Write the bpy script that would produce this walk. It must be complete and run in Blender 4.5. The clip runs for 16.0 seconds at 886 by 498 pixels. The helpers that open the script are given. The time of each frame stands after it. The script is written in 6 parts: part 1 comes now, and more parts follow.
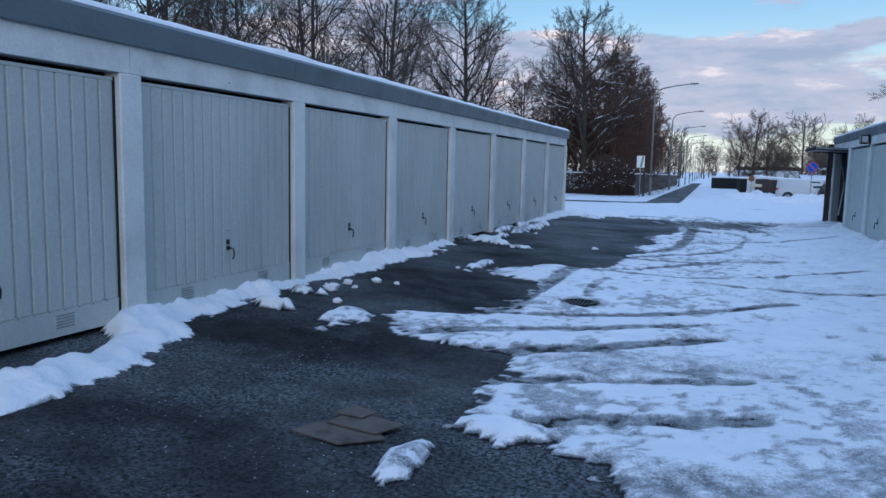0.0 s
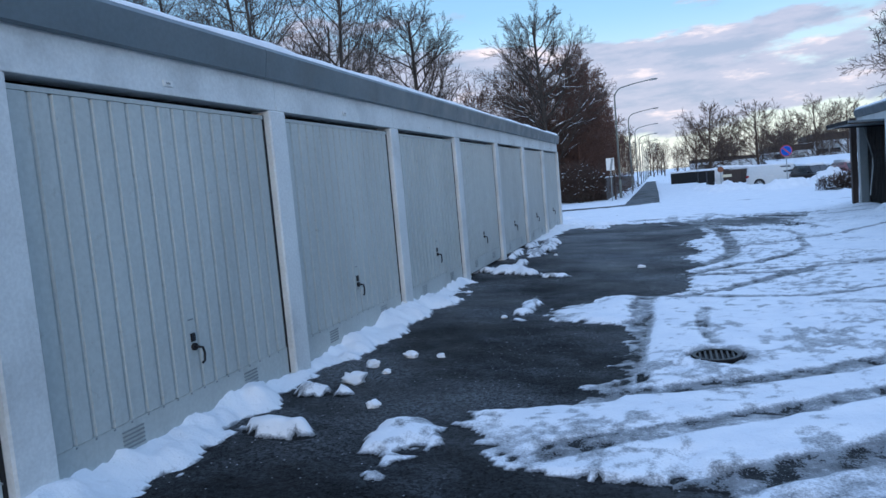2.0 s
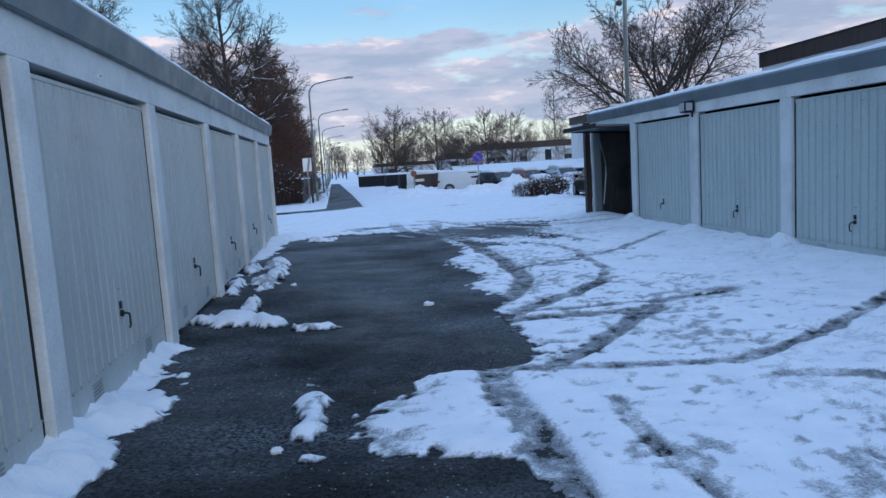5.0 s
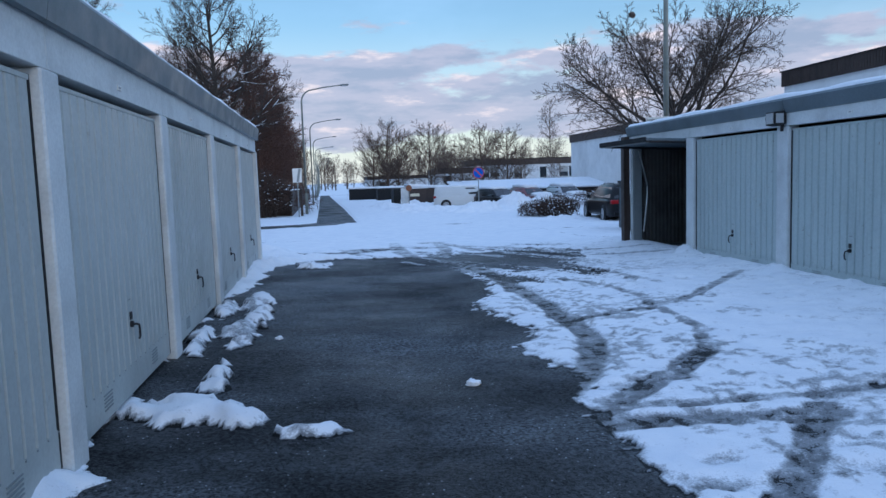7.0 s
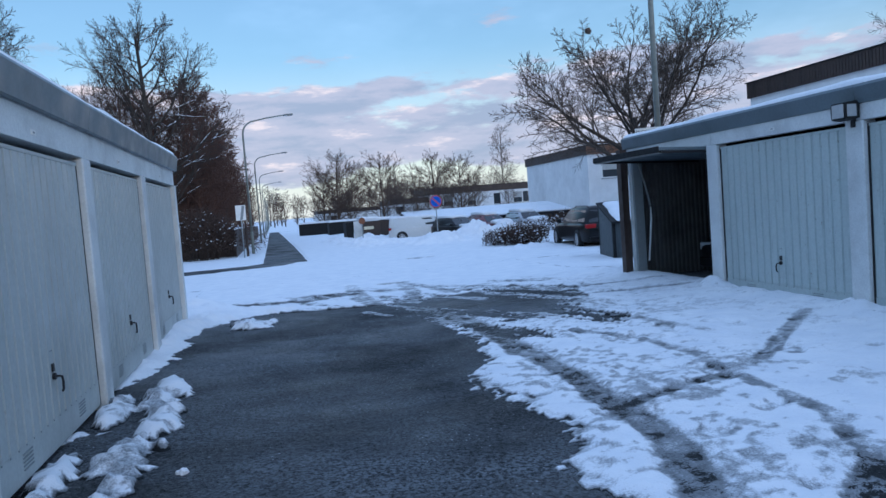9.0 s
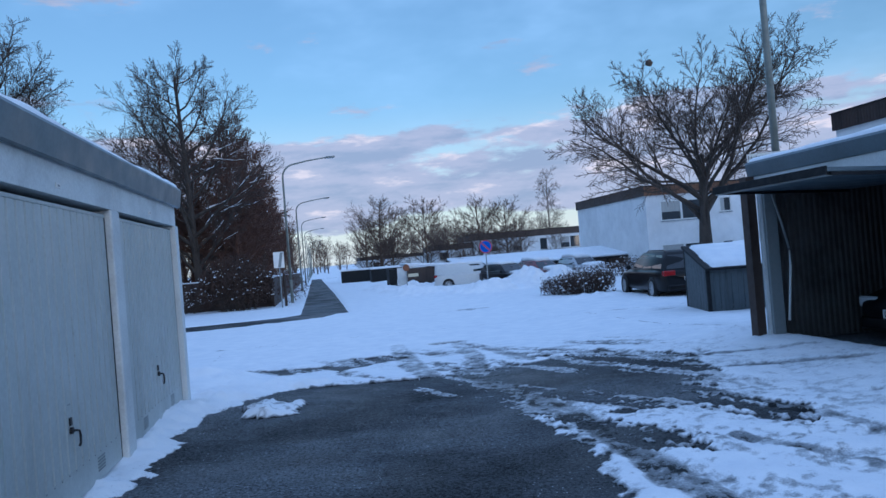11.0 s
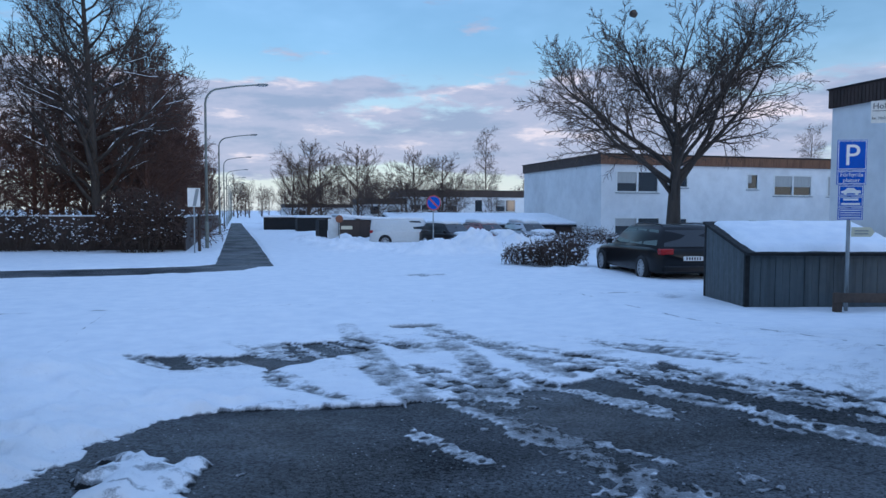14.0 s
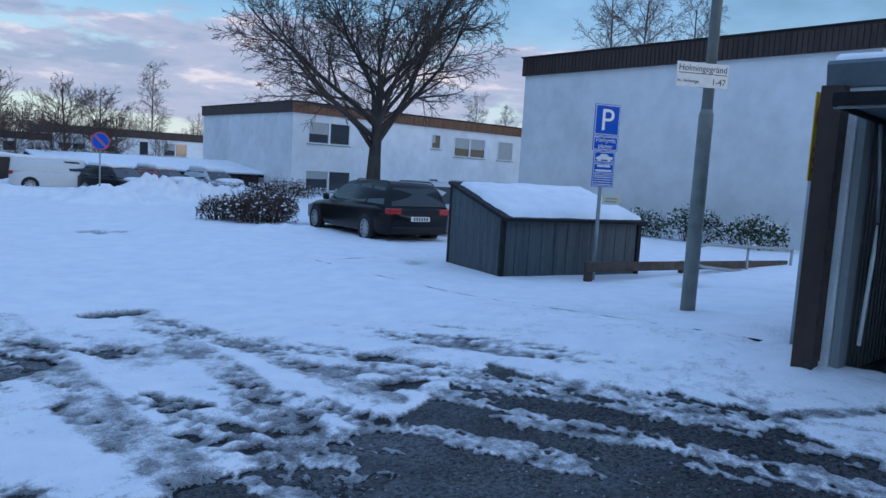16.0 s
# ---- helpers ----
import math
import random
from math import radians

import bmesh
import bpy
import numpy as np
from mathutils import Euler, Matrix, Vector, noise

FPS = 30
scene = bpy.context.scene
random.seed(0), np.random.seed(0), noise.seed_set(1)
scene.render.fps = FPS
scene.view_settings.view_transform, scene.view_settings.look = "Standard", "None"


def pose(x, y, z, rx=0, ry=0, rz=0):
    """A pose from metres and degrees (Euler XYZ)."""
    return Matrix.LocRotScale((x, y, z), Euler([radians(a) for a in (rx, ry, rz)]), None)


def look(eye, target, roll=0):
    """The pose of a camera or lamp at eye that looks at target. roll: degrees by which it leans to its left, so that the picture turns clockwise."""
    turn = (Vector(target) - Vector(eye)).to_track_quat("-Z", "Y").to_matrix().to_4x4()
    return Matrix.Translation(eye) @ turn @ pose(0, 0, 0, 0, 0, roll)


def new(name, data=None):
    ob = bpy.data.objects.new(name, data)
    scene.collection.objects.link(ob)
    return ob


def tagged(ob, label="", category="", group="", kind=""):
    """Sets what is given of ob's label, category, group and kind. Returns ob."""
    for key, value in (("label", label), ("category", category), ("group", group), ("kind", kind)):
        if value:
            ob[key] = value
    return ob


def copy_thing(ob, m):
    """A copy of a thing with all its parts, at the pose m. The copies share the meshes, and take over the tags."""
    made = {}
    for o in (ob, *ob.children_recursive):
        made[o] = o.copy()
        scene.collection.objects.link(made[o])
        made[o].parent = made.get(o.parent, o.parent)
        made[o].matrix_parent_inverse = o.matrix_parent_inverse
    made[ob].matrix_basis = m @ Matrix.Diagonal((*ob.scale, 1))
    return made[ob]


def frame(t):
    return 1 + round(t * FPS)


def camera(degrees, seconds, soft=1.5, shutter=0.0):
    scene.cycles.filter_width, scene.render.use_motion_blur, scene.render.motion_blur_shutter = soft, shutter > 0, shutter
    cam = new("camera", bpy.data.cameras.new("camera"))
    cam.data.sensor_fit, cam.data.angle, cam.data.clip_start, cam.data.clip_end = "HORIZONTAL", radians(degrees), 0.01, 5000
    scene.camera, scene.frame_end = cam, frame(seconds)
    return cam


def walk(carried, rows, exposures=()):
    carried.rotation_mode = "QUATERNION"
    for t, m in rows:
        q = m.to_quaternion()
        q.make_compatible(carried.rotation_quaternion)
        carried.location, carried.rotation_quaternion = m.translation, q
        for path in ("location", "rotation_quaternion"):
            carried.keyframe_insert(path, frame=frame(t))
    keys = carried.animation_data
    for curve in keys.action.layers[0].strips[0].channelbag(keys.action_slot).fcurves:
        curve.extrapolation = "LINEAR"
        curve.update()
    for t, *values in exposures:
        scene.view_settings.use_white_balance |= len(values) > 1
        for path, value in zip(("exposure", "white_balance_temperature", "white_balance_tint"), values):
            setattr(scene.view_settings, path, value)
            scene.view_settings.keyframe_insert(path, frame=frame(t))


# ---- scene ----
cam = camera(63.0, 16.0)
PATH = [
    (0, (4.797, -4.967, 1.602), (4.089, -3.111, 1.373), 1.2),
    (0.5, (4.389, -4.373, 1.551), (3.521, -2.593, 1.273), -0.3),
    (1, (3.916, -3.837, 1.55), (3.003, -2.081, 1.258), -1.9),
    (1.5, (3.483, -3.238, 1.551), (2.693, -1.426, 1.249), -5.0),
    (2, (3.013, -2.687, 1.585), (2.414, -0.787, 1.417), -5.1),
    (2.5, (2.692, -2.046, 1.566), (2.415, -0.072, 1.403), -4.8),
    (3, (2.364, -1.429, 1.59), (2.247, 0.558, 1.397), -4.0),
    (3.5, (2.129, -0.802, 1.585), (2.099, 1.181, 1.33), -3.9),
    (4, (1.877, -0.209, 1.618), (1.964, 1.768, 1.33), -3.0),
    (4.5, (1.816, 0.43, 1.574), (2.114, 2.387, 1.288), -3.5),
    (4.7, (1.757, 0.696, 1.594), (2.012, 2.665, 1.355), -3.6),
    (6.8, (1.539, 3.472, 1.68), (1.846, 5.437, 1.469), -2.5),
    (7, (1.504, 3.72, 1.678), (1.8, 5.688, 1.485), -1.9),
    (7.5, (1.539, 4.363, 1.667), (2.014, 6.297, 1.484), -2.5),
    (8, (1.589, 5.029, 1.654), (1.99, 6.978, 1.451), -3.0),
    (8.5, (1.649, 5.673, 1.673), (2.087, 7.618, 1.519), -3.5),
    (8.7, (1.647, 5.955, 1.676), (2.085, 7.901, 1.539), -4.0),
    (10.8, (1.843, 8.857, 1.647), (2.215, 10.822, 1.641), -4.4),
    (11, (1.824, 9.15, 1.693), (2.149, 11.123, 1.711), -4.7),
    (11.5, (1.797, 9.848, 1.704), (2.191, 11.809, 1.748), -4.4),
    (12, (1.82, 10.557, 1.695), (2.366, 12.481, 1.665), -4.2),
    (12.5, (1.801, 11.311, 1.698), (2.43, 13.205, 1.56), -2.2),
    (13, (1.841, 11.998, 1.668), (2.481, 13.884, 1.493), -1.2),
    (13.5, (1.742, 12.642, 1.676), (2.308, 14.556, 1.552), 0.1),
    (14, (1.714, 13.334, 1.647), (2.24, 15.261, 1.539), 0.2),
    (14.5, (1.631, 14.064, 1.643), (2.27, 15.956, 1.531), 0.7),
    (15, (1.639, 14.704, 1.641), (2.536, 16.485, 1.485), 1.0),
    (15.5, (1.639, 15.379, 1.64), (2.722, 17.051, 1.455), 1.7),
    (16, (1.759, 15.992, 1.61), (3.07, 17.487, 1.396), 3.4),
]
walk(cam, [(t, look(eye, target, roll)) for t, eye, target, roll in PATH],
     exposures=[(0.0, 0.22, 5700, 10), (1.0, 0.50, 5950, 10), (2.0, 0.44, 5800, 10), (4.5, 0.27, 5750, 10), (7.0, 0.24, 5650, 10), (8.7, 0.29, 5650, 10), (11.3, 0.11, 5200, 10), (12.9, 0.25, 5700, 10), (14.2, 0.13, 5400, 10), (16.0, 0.11, 5450, 10)])

# ---- world, sun, exposure ----
SUN_ELEVATION, SUN_AZIMUTH = radians(6), radians(168)   # azimuth clockwise from +y
world = bpy.data.worlds.new("world")
scene.world = world
world.use_nodes = True
wn, wl = world.node_tree.nodes, world.node_tree.links
wn.clear()


def wnode(kind, **values):
    n = wn.new(kind)
    for k, v in values.items():
        n.inputs[k].default_value = v
    return n


w_out = wn.new("ShaderNodeOutputWorld")
w_bg = wnode("ShaderNodeBackground", Strength=1.0)
w_co = wn.new("ShaderNodeTexCoord")
w_sky = wn.new("ShaderNodeTexSky")
w_sky.sky_type, w_sky.sun_disc = "NISHITA", False
w_sky.sun_elevation, w_sky.sun_rotation = SUN_ELEVATION, SUN_AZIMUTH
w_sky.air_density, w_sky.dust_density, w_sky.ozone_density = 1.0, 0.6, 2.2
w_gain = wn.new("ShaderNodeVectorMath")
w_gain.operation = "SCALE"
w_gain.inputs["Scale"].default_value = 0.165
wl.new(w_sky.outputs[0], w_gain.inputs[0])
w_sep = wn.new("ShaderNodeSeparateXYZ")
wl.new(w_co.outputs["Generated"], w_sep.inputs[0])


def ramp(nodes, links, source, stops, interpolation="EASE"):
    r = nodes.new("ShaderNodeValToRGB")
    r.color_ramp.interpolation = interpolation
    while len(r.color_ramp.elements) < len(stops):
        r.color_ramp.elements.new(0.5)
    for e, (p, c) in zip(r.color_ramp.elements, stops):
        e.position, e.color = p, (c if len(c) == 4 else (*c, 1)) if not isinstance(c, (int, float)) else (c, c, c, 1)
    links.new(source, r.inputs[0])
    return r


def wmix(fac, a, b, blend="MIX"):
    m = wn.new("ShaderNodeMix")
    m.data_type, m.blend_type = "RGBA", blend
    for src, sock in ((fac, 0), (a, 6), (b, 7)):
        if isinstance(src, (int, float)):
            m.inputs[sock].default_value = src
        elif isinstance(src, tuple):
            m.inputs[sock].default_value = (*src, 1)
        else:
            wl.new(src, m.inputs[sock])
    return m.outputs[2]


def wnoise(scale_xyz, scale, detail, rough=0.55, offset=(0, 0, 0)):
    mp = wn.new("ShaderNodeMapping")
    mp.inputs["Scale"].default_value = scale_xyz
    mp.inputs["Location"].default_value = offset
    wl.new(w_co.outputs["Generated"], mp.inputs[0])
    n = wnode("ShaderNodeTexNoise", Scale=scale, Detail=detail, Roughness=rough)
    wl.new(mp.outputs[0], n.inputs["Vector"])
    return n.outputs["Fac"]


# thin high veil, pale band towards the horizon, then the bank of violet cloud low over the land
veil = ramp(wn, wl, wnoise((1, 1, 2.4), 2.1, 5, 0.6, (3.1, 1.7, 0)), [(0.36, 0.14), (0.76, 0.6)])
sky_veiled = wmix(veil.outputs[0], w_gain.outputs[0], (0.54, 0.78, 1.03))
low = ramp(wn, wl, w_sep.outputs[2], [(0.0, 0.75), (0.07, 0.5), (0.22, 0.0)])
sky_pale = wmix(low.outputs[0], sky_veiled, (0.86, 0.84, 0.74))
bank_shape = wnoise((1, 1, 3.6), 4.2, 7, 0.58, (0.4, 0.2, 0.35))
bank_height = ramp(wn, wl, w_sep.outputs[2], [(0.03, -0.05), (0.08, 0.29), (0.15, 0.26), (0.20, -0.1)])
bank_sum = wn.new("ShaderNodeMath")
wl.new(bank_shape, bank_sum.inputs[0])
wl.new(bank_height.outputs[0], bank_sum.inputs[1])
bank = ramp(wn, wl, bank_sum.outputs[0], [(0.60, 0.0), (0.68, 0.92)])
bank_tone = ramp(wn, wl, wnoise((1, 1, 4.5), 7.5, 6, 0.6, (1.4, 0.5, 0.1)),
                 [(0.36, (0.33, 0.37, 0.46)), (0.55, (0.47, 0.46, 0.53)), (0.68, (0.85, 0.70, 0.66))])
bank_sky = wmix(bank.outputs[0], sky_pale, bank_tone.outputs[0])
overhead = ramp(wn, wl, w_sep.outputs[2], [(0.36, 0.0), (0.75, 1.0)])
sky_all = wmix(overhead.outputs[0], bank_sky, (0.42, 0.58, 0.88))
wl.new(sky_all, w_bg.inputs[0])
wl.new(w_bg.outputs[0], w_out.inputs[0])

sun = new("sun", bpy.data.lights.new("sun", "SUN"))
sun.data.energy, sun.data.angle, sun.data.color = 0.5, radians(30), (1.0, 0.92, 0.84)
_s = Vector((math.sin(SUN_AZIMUTH) * math.cos(SUN_ELEVATION), math.cos(SUN_AZIMUTH) * math.cos(SUN_ELEVATION), math.sin(SUN_ELEVATION)))
sun.matrix_world = look(_s * 60, (0, 0, 0))
scene.view_settings.exposure = 0.0


# ---- materials ----
class Mat:
    """A small builder for node materials, in object or world coordinates."""

    def __init__(self, name, coords="Object"):
        self.m = bpy.data.materials.new(name)
        self.m.use_nodes = True
        self.n, self.l = self.m.node_tree.nodes, self.m.node_tree.links
        self.b = self.n["Principled BSDF"]
        if coords == "World":
            g = self.n.new("ShaderNodeNewGeometry")
            self.co = g.outputs["Position"]
        else:
            self.co = self.n.new("ShaderNodeTexCoord").outputs[coords]

    def noise(self, scale, detail=4, rough=0.55, stretch=(1, 1, 1)):
        mp = self.n.new("ShaderNodeMapping")
        mp.inputs["Scale"].default_value = stretch
        self.l.new(self.co, mp.inputs[0])
        t = self.n.new("ShaderNodeTexNoise")
        t.inputs["Scale"].default_value, t.inputs["Detail"].default_value, t.inputs["Roughness"].default_value = scale, detail, rough
        self.l.new(mp.outputs[0], t.inputs["Vector"])
        return t.outputs["Fac"]

    def ramp(self, src, stops, interpolation="LINEAR"):
        return ramp(self.n, self.l, src, stops, interpolation).outputs[0]

    def mix(self, fac, a, b, blend="MIX"):
        m = self.n.new("ShaderNodeMix")
        m.data_type, m.blend_type = "RGBA", blend
        for src, sock in ((fac, 0), (a, 6), (b, 7)):
            if isinstance(src, (int, float)):
                m.inputs[sock].default_value = src
            elif isinstance(src, tuple):
                m.inputs[sock].default_value = (*src, 1)
            else:
                self.l.new(src, m.inputs[sock])
        return m.outputs[2]

    def random(self):
        return self.n.new("ShaderNodeObjectInfo").outputs["Random"]

    def island(self):
        return self.n.new("ShaderNodeNewGeometry").outputs["Random Per Island"]

    def attribute(self, name):
        a = self.n.new("ShaderNodeAttribute")
        a.attribute_name = name
        return a.outputs["Fac"]

    def set(self, color=None, rough=None, metal=None, **rest):
        for key, v in (("Base Color", color), ("Roughness", rough), ("Metallic", metal), *[(k.replace("_", " "), v) for k, v in rest.items()]):
            if v is None:
                continue
            if isinstance(v, (int, float)):
                self.b.inputs[key].default_value = v
            elif isinstance(v, tuple):
                self.b.inputs[key].default_value = (*v, 1)
            else:
                self.l.new(v, self.b.inputs[key])
        return self

    def bump(self, src, strength=0.3, distance=0.01):
        p = self.n.new("ShaderNodeBump")
        p.inputs["Strength"].default_value, p.inputs["Distance"].default_value = strength, distance
        self.l.new(src, p.inputs["Height"])
        old = self.b.inputs["Normal"]
        if old.is_linked:
            self.l.new(old.links[0].from_socket, p.inputs["Normal"])
        self.l.new(p.outputs[0], old)
        return self


def painted(name, color, rough=0.5, worn=0.12, scale=2.0, metal=0.0, streak=(1, 1, 1), bump=0.05):
    m = Mat(name, "World")
    dark = tuple(c * (1 - 2.2 * worn) for c in color)
    light = tuple(min(1, c * (1 + worn)) for c in color)
    big = m.ramp(m.noise(scale, 5, 0.6, streak), [(0.3, dark), (0.52, color), (0.75, light)])
    grain = m.ramp(m.noise(scale * 28, 3), [(0.35, 0.93), (0.65, 1.05)])
    m.set(m.mix(1.0, big, grain, "MULTIPLY"), m.ramp(m.noise(scale * 3, 4), [(0.3, max(0.05, rough - 0.12)), (0.7, min(1, rough + 0.12))]), metal)
    return m.bump(m.noise(scale * 60, 3), bump, 0.004).m


def stained(name, color, amount):
    """Door paint with rain streaks and rusty scuffs."""
    m = Mat(name, "World")
    big = m.ramp(m.noise(1.2, 5, 0.6, (1, 1, 0.3)), [(0.3, tuple(c * 0.84 for c in color)), (0.52, color), (0.75, tuple(c * 1.07 for c in color))])
    drips = m.ramp(m.noise(5.0, 6, 0.7, (1, 3.5, 0.22)), [(0.56, 0.0), (0.72, amount)])
    scuffs = m.ramp(m.noise(9.0, 6, 0.75), [(0.62, 0.0), (0.70, amount * 1.4)])
    base = m.mix(scuffs, m.mix(drips, big, tuple(c * 0.5 for c in color)), (0.16, 0.12, 0.085))
    m.set(m.mix(1.0, base, m.ramp(m.noise(34, 3), [(0.35, 0.94), (0.65, 1.04)]), "MULTIPLY"), m.ramp(m.noise(4, 4), [(0.3, 0.32), (0.7, 0.58)]))
    return m.bump(m.noise(70, 3), 0.05, 0.004).m


def plain(name, color, rough=0.5, metal=0.0, **rest):
    m = Mat(name)
    g = m.ramp(m.noise(14, 3), [(0.3, tuple(c * 0.88 for c in color)), (0.7, color)])
    return m.set(g, rough, metal, **rest).m


M = {}
M["door"] = stained("grey_door_paint", (0.46, 0.49, 0.47), 0.22)
M["door_r"] = stained("pale_green_door_paint", (0.44, 0.50, 0.485), 0.5)
M["concrete"] = painted("white_painted_concrete", (0.66, 0.68, 0.67), 0.75, 0.10, 1.7, bump=0.25)
M["fascia"] = painted("blue_grey_sheet_metal", (0.115, 0.15, 0.17), 0.42, 0.10, 1.2)
# black of real parts; also stands for the shade in door gaps
M["dark_gap"] = plain("black_and_gap_shade", (0.012, 0.012, 0.013), 0.8)
M["dark_metal"] = plain("dark_iron", (0.03, 0.03, 0.033), 0.45, 0.6)
M["vent"] = plain("grey_and_slit_shade", (0.24, 0.265, 0.27), 0.5)
M["galv"] = painted("galvanised_steel", (0.33, 0.35, 0.35), 0.45, 0.12, 5, 0.55)
M["pole"] = painted("grey_green_painted_pole", (0.19, 0.21, 0.19), 0.5, 0.12, 6)
M["brown"] = painted("dark_brown_boards", (0.045, 0.028, 0.022), 0.6, 0.2, 3, streak=(1, 1, 0.2))
M["brown_slat"] = painted("warm_brown_slats", (0.20, 0.095, 0.05), 0.65, 0.2, 3, streak=(3, 3, 0.3))
M["shed"] = painted("blue_grey_stained_boards", (0.075, 0.092, 0.10), 0.7, 0.22, 3, streak=(4, 4, 0.25), bump=0.3)
M["shed_dark"] = painted("black_stained_trim", (0.008, 0.009, 0.010), 0.85, 0.2, 4)
M["plank"] = painted("weathered_brown_plank", (0.075, 0.05, 0.036), 0.75, 0.25, 4, bump=0.3)
# boards darkened in their colour to stand for the indoor shade
M["interior"] = painted("shade_dark_interior_boards", (0.035, 0.032, 0.03), 0.7, 0.2, 2)
# floor blackened in its colour for the lack of light inside
M["floor_dark"] = painted("shade_dark_concrete", (0.02, 0.019, 0.018), 0.7, 0.25, 2)
M["corr"] = painted("brown_grey_corrugated_sheet", (0.11, 0.105, 0.10), 0.5, 0.18, 2.5, 0.1)
M["white_sign"] = plain("white_sign_enamel", (0.75, 0.75, 0.72), 0.35)
M["blue_sign"] = plain("blue_sign_enamel", (0.006, 0.085, 0.46), 0.55, Specular_IOR_Level=0.2)
M["red_sign"] = plain("red_sign_enamel", (0.42, 0.03, 0.04), 0.35)
M["yellow_sign"] = plain("yellow_sign_enamel", (0.80, 0.50, 0.02), 0.4)
M["cream_sign"] = plain("cream_sign_enamel", (0.62, 0.58, 0.42), 0.45)
M["black"] = plain("black_print", (0.012, 0.012, 0.012), 0.5)
M["tyre"] = plain("tyre_rubber", (0.016, 0.016, 0.017), 0.8)
M["rim"] = plain("alloy_rim", (0.50, 0.51, 0.52), 0.35, 0.2)
M["car_black"] = plain("black_car_paint", (0.004, 0.0045, 0.006), 0.3, 0.0, Coat_Weight=0.15, Coat_Roughness=0.06, Specular_IOR_Level=0.2)
M["car_silver"] = plain("silver_car_paint", (0.42, 0.44, 0.46), 0.3, 0.5, Coat_Weight=0.7, Coat_Roughness=0.08)
M["car_white"] = plain("white_car_paint", (0.62, 0.63, 0.62), 0.35, 0.0, Coat_Weight=0.5)
M["car_red"] = plain("red_car_paint", (0.16, 0.02, 0.02), 0.3, 0.0, Coat_Weight=0.6)
M["car_glass"] = plain("dark_car_glass", (0.012, 0.014, 0.016), 0.06, 0.0, Specular_IOR_Level=0.7)
M["tail"] = plain("red_tail_lamp", (0.30, 0.008, 0.012), 0.25, 0.0)
M["chrome"] = plain("chrome", (0.6, 0.6, 0.62), 0.15, 1.0)
M["plate"] = plain("plate_white", (0.7, 0.7, 0.68), 0.4)
M["lamp_glass"] = plain("lamp_glass", (0.45, 0.47, 0.48), 0.15)
M["rust"] = plain("rusty_orange_enamel", (0.20, 0.07, 0.03), 0.6)
M["cardboard"] = painted("wet_cardboard", (0.10, 0.082, 0.066), 0.75, 0.25, 6)


def make_stucco(name, color):
    m = Mat(name, "World")
    stain = m.ramp(m.noise(0.35, 6, 0.65, (1, 1, 0.8)), [(0.36, tuple(c * 0.87 for c in color)), (0.55, color), (0.8, tuple(min(1, c * 1.05) for c in color))])
    patch = m.ramp(m.noise(1.6, 5, 0.6), [(0.35, 0.92), (0.6, 1.0)])
    m.set(m.mix(1.0, stain, patch, "MULTIPLY"), 0.88)
    return m.bump(m.noise(55, 4), 0.25, 0.01).m


M["stucco"] = make_stucco("white_render", (0.78, 0.78, 0.77))


def make_glass():
    m = Mat("window_glass")
    return m.set((0.02, 0.024, 0.028), 0.05, 0.0, Specular_IOR_Level=0.8).m


M["glass"] = make_glass()
M["curtain"] = painted("pale_blind", (0.40, 0.40, 0.38), 0.8, 0.1, 5, streak=(6, 6, 0.2))


def make_snow():
    m = Mat("snow", "World")
    clean = m.ramp(m.noise(3.0, 5), [(0.3, (0.76, 0.79, 0.83)), (0.7, (0.87, 0.885, 0.90))])
    slush = m.attribute("slush")
    packed = m.ramp(m.noise(7, 5, 0.7), [(0.3, (0.09, 0.095, 0.10)), (0.7, (0.30, 0.315, 0.33))])
    wet = m.ramp(m.noise(40, 3, 0.6), [(0.3, (0.008, 0.009, 0.010)), (0.7, (0.024, 0.025, 0.026))])
    total = m.n.new("ShaderNodeMath")
    total.operation = "ADD"
    m.l.new(m.mix(0.5, m.noise(26, 5, 0.75), m.noise(75, 3, 0.7)), total.inputs[0])
    m.l.new(slush, total.inputs[1])
    to_packed = m.ramp(total.outputs[0], [(0.58, 0.0), (0.86, 1.0)])
    to_wet = m.ramp(total.outputs[0], [(0.98, 0.0), (1.22, 1.0)])
    m.set(m.mix(to_wet, m.mix(to_packed, clean, packed), wet), m.mix(to_packed, (0.75, 0.75, 0.75), (0.5, 0.5, 0.5)), 0.0, Specular_IOR_Level=m.mix(to_wet, (0.3, 0.3, 0.3), (0.1, 0.1, 0.1)))
    m.bump(m.noise(6, 6, 0.65), 0.45, 0.06)
    return m.bump(m.noise(70, 4, 0.65), 0.35, 0.012).m


M["snow"] = make_snow()


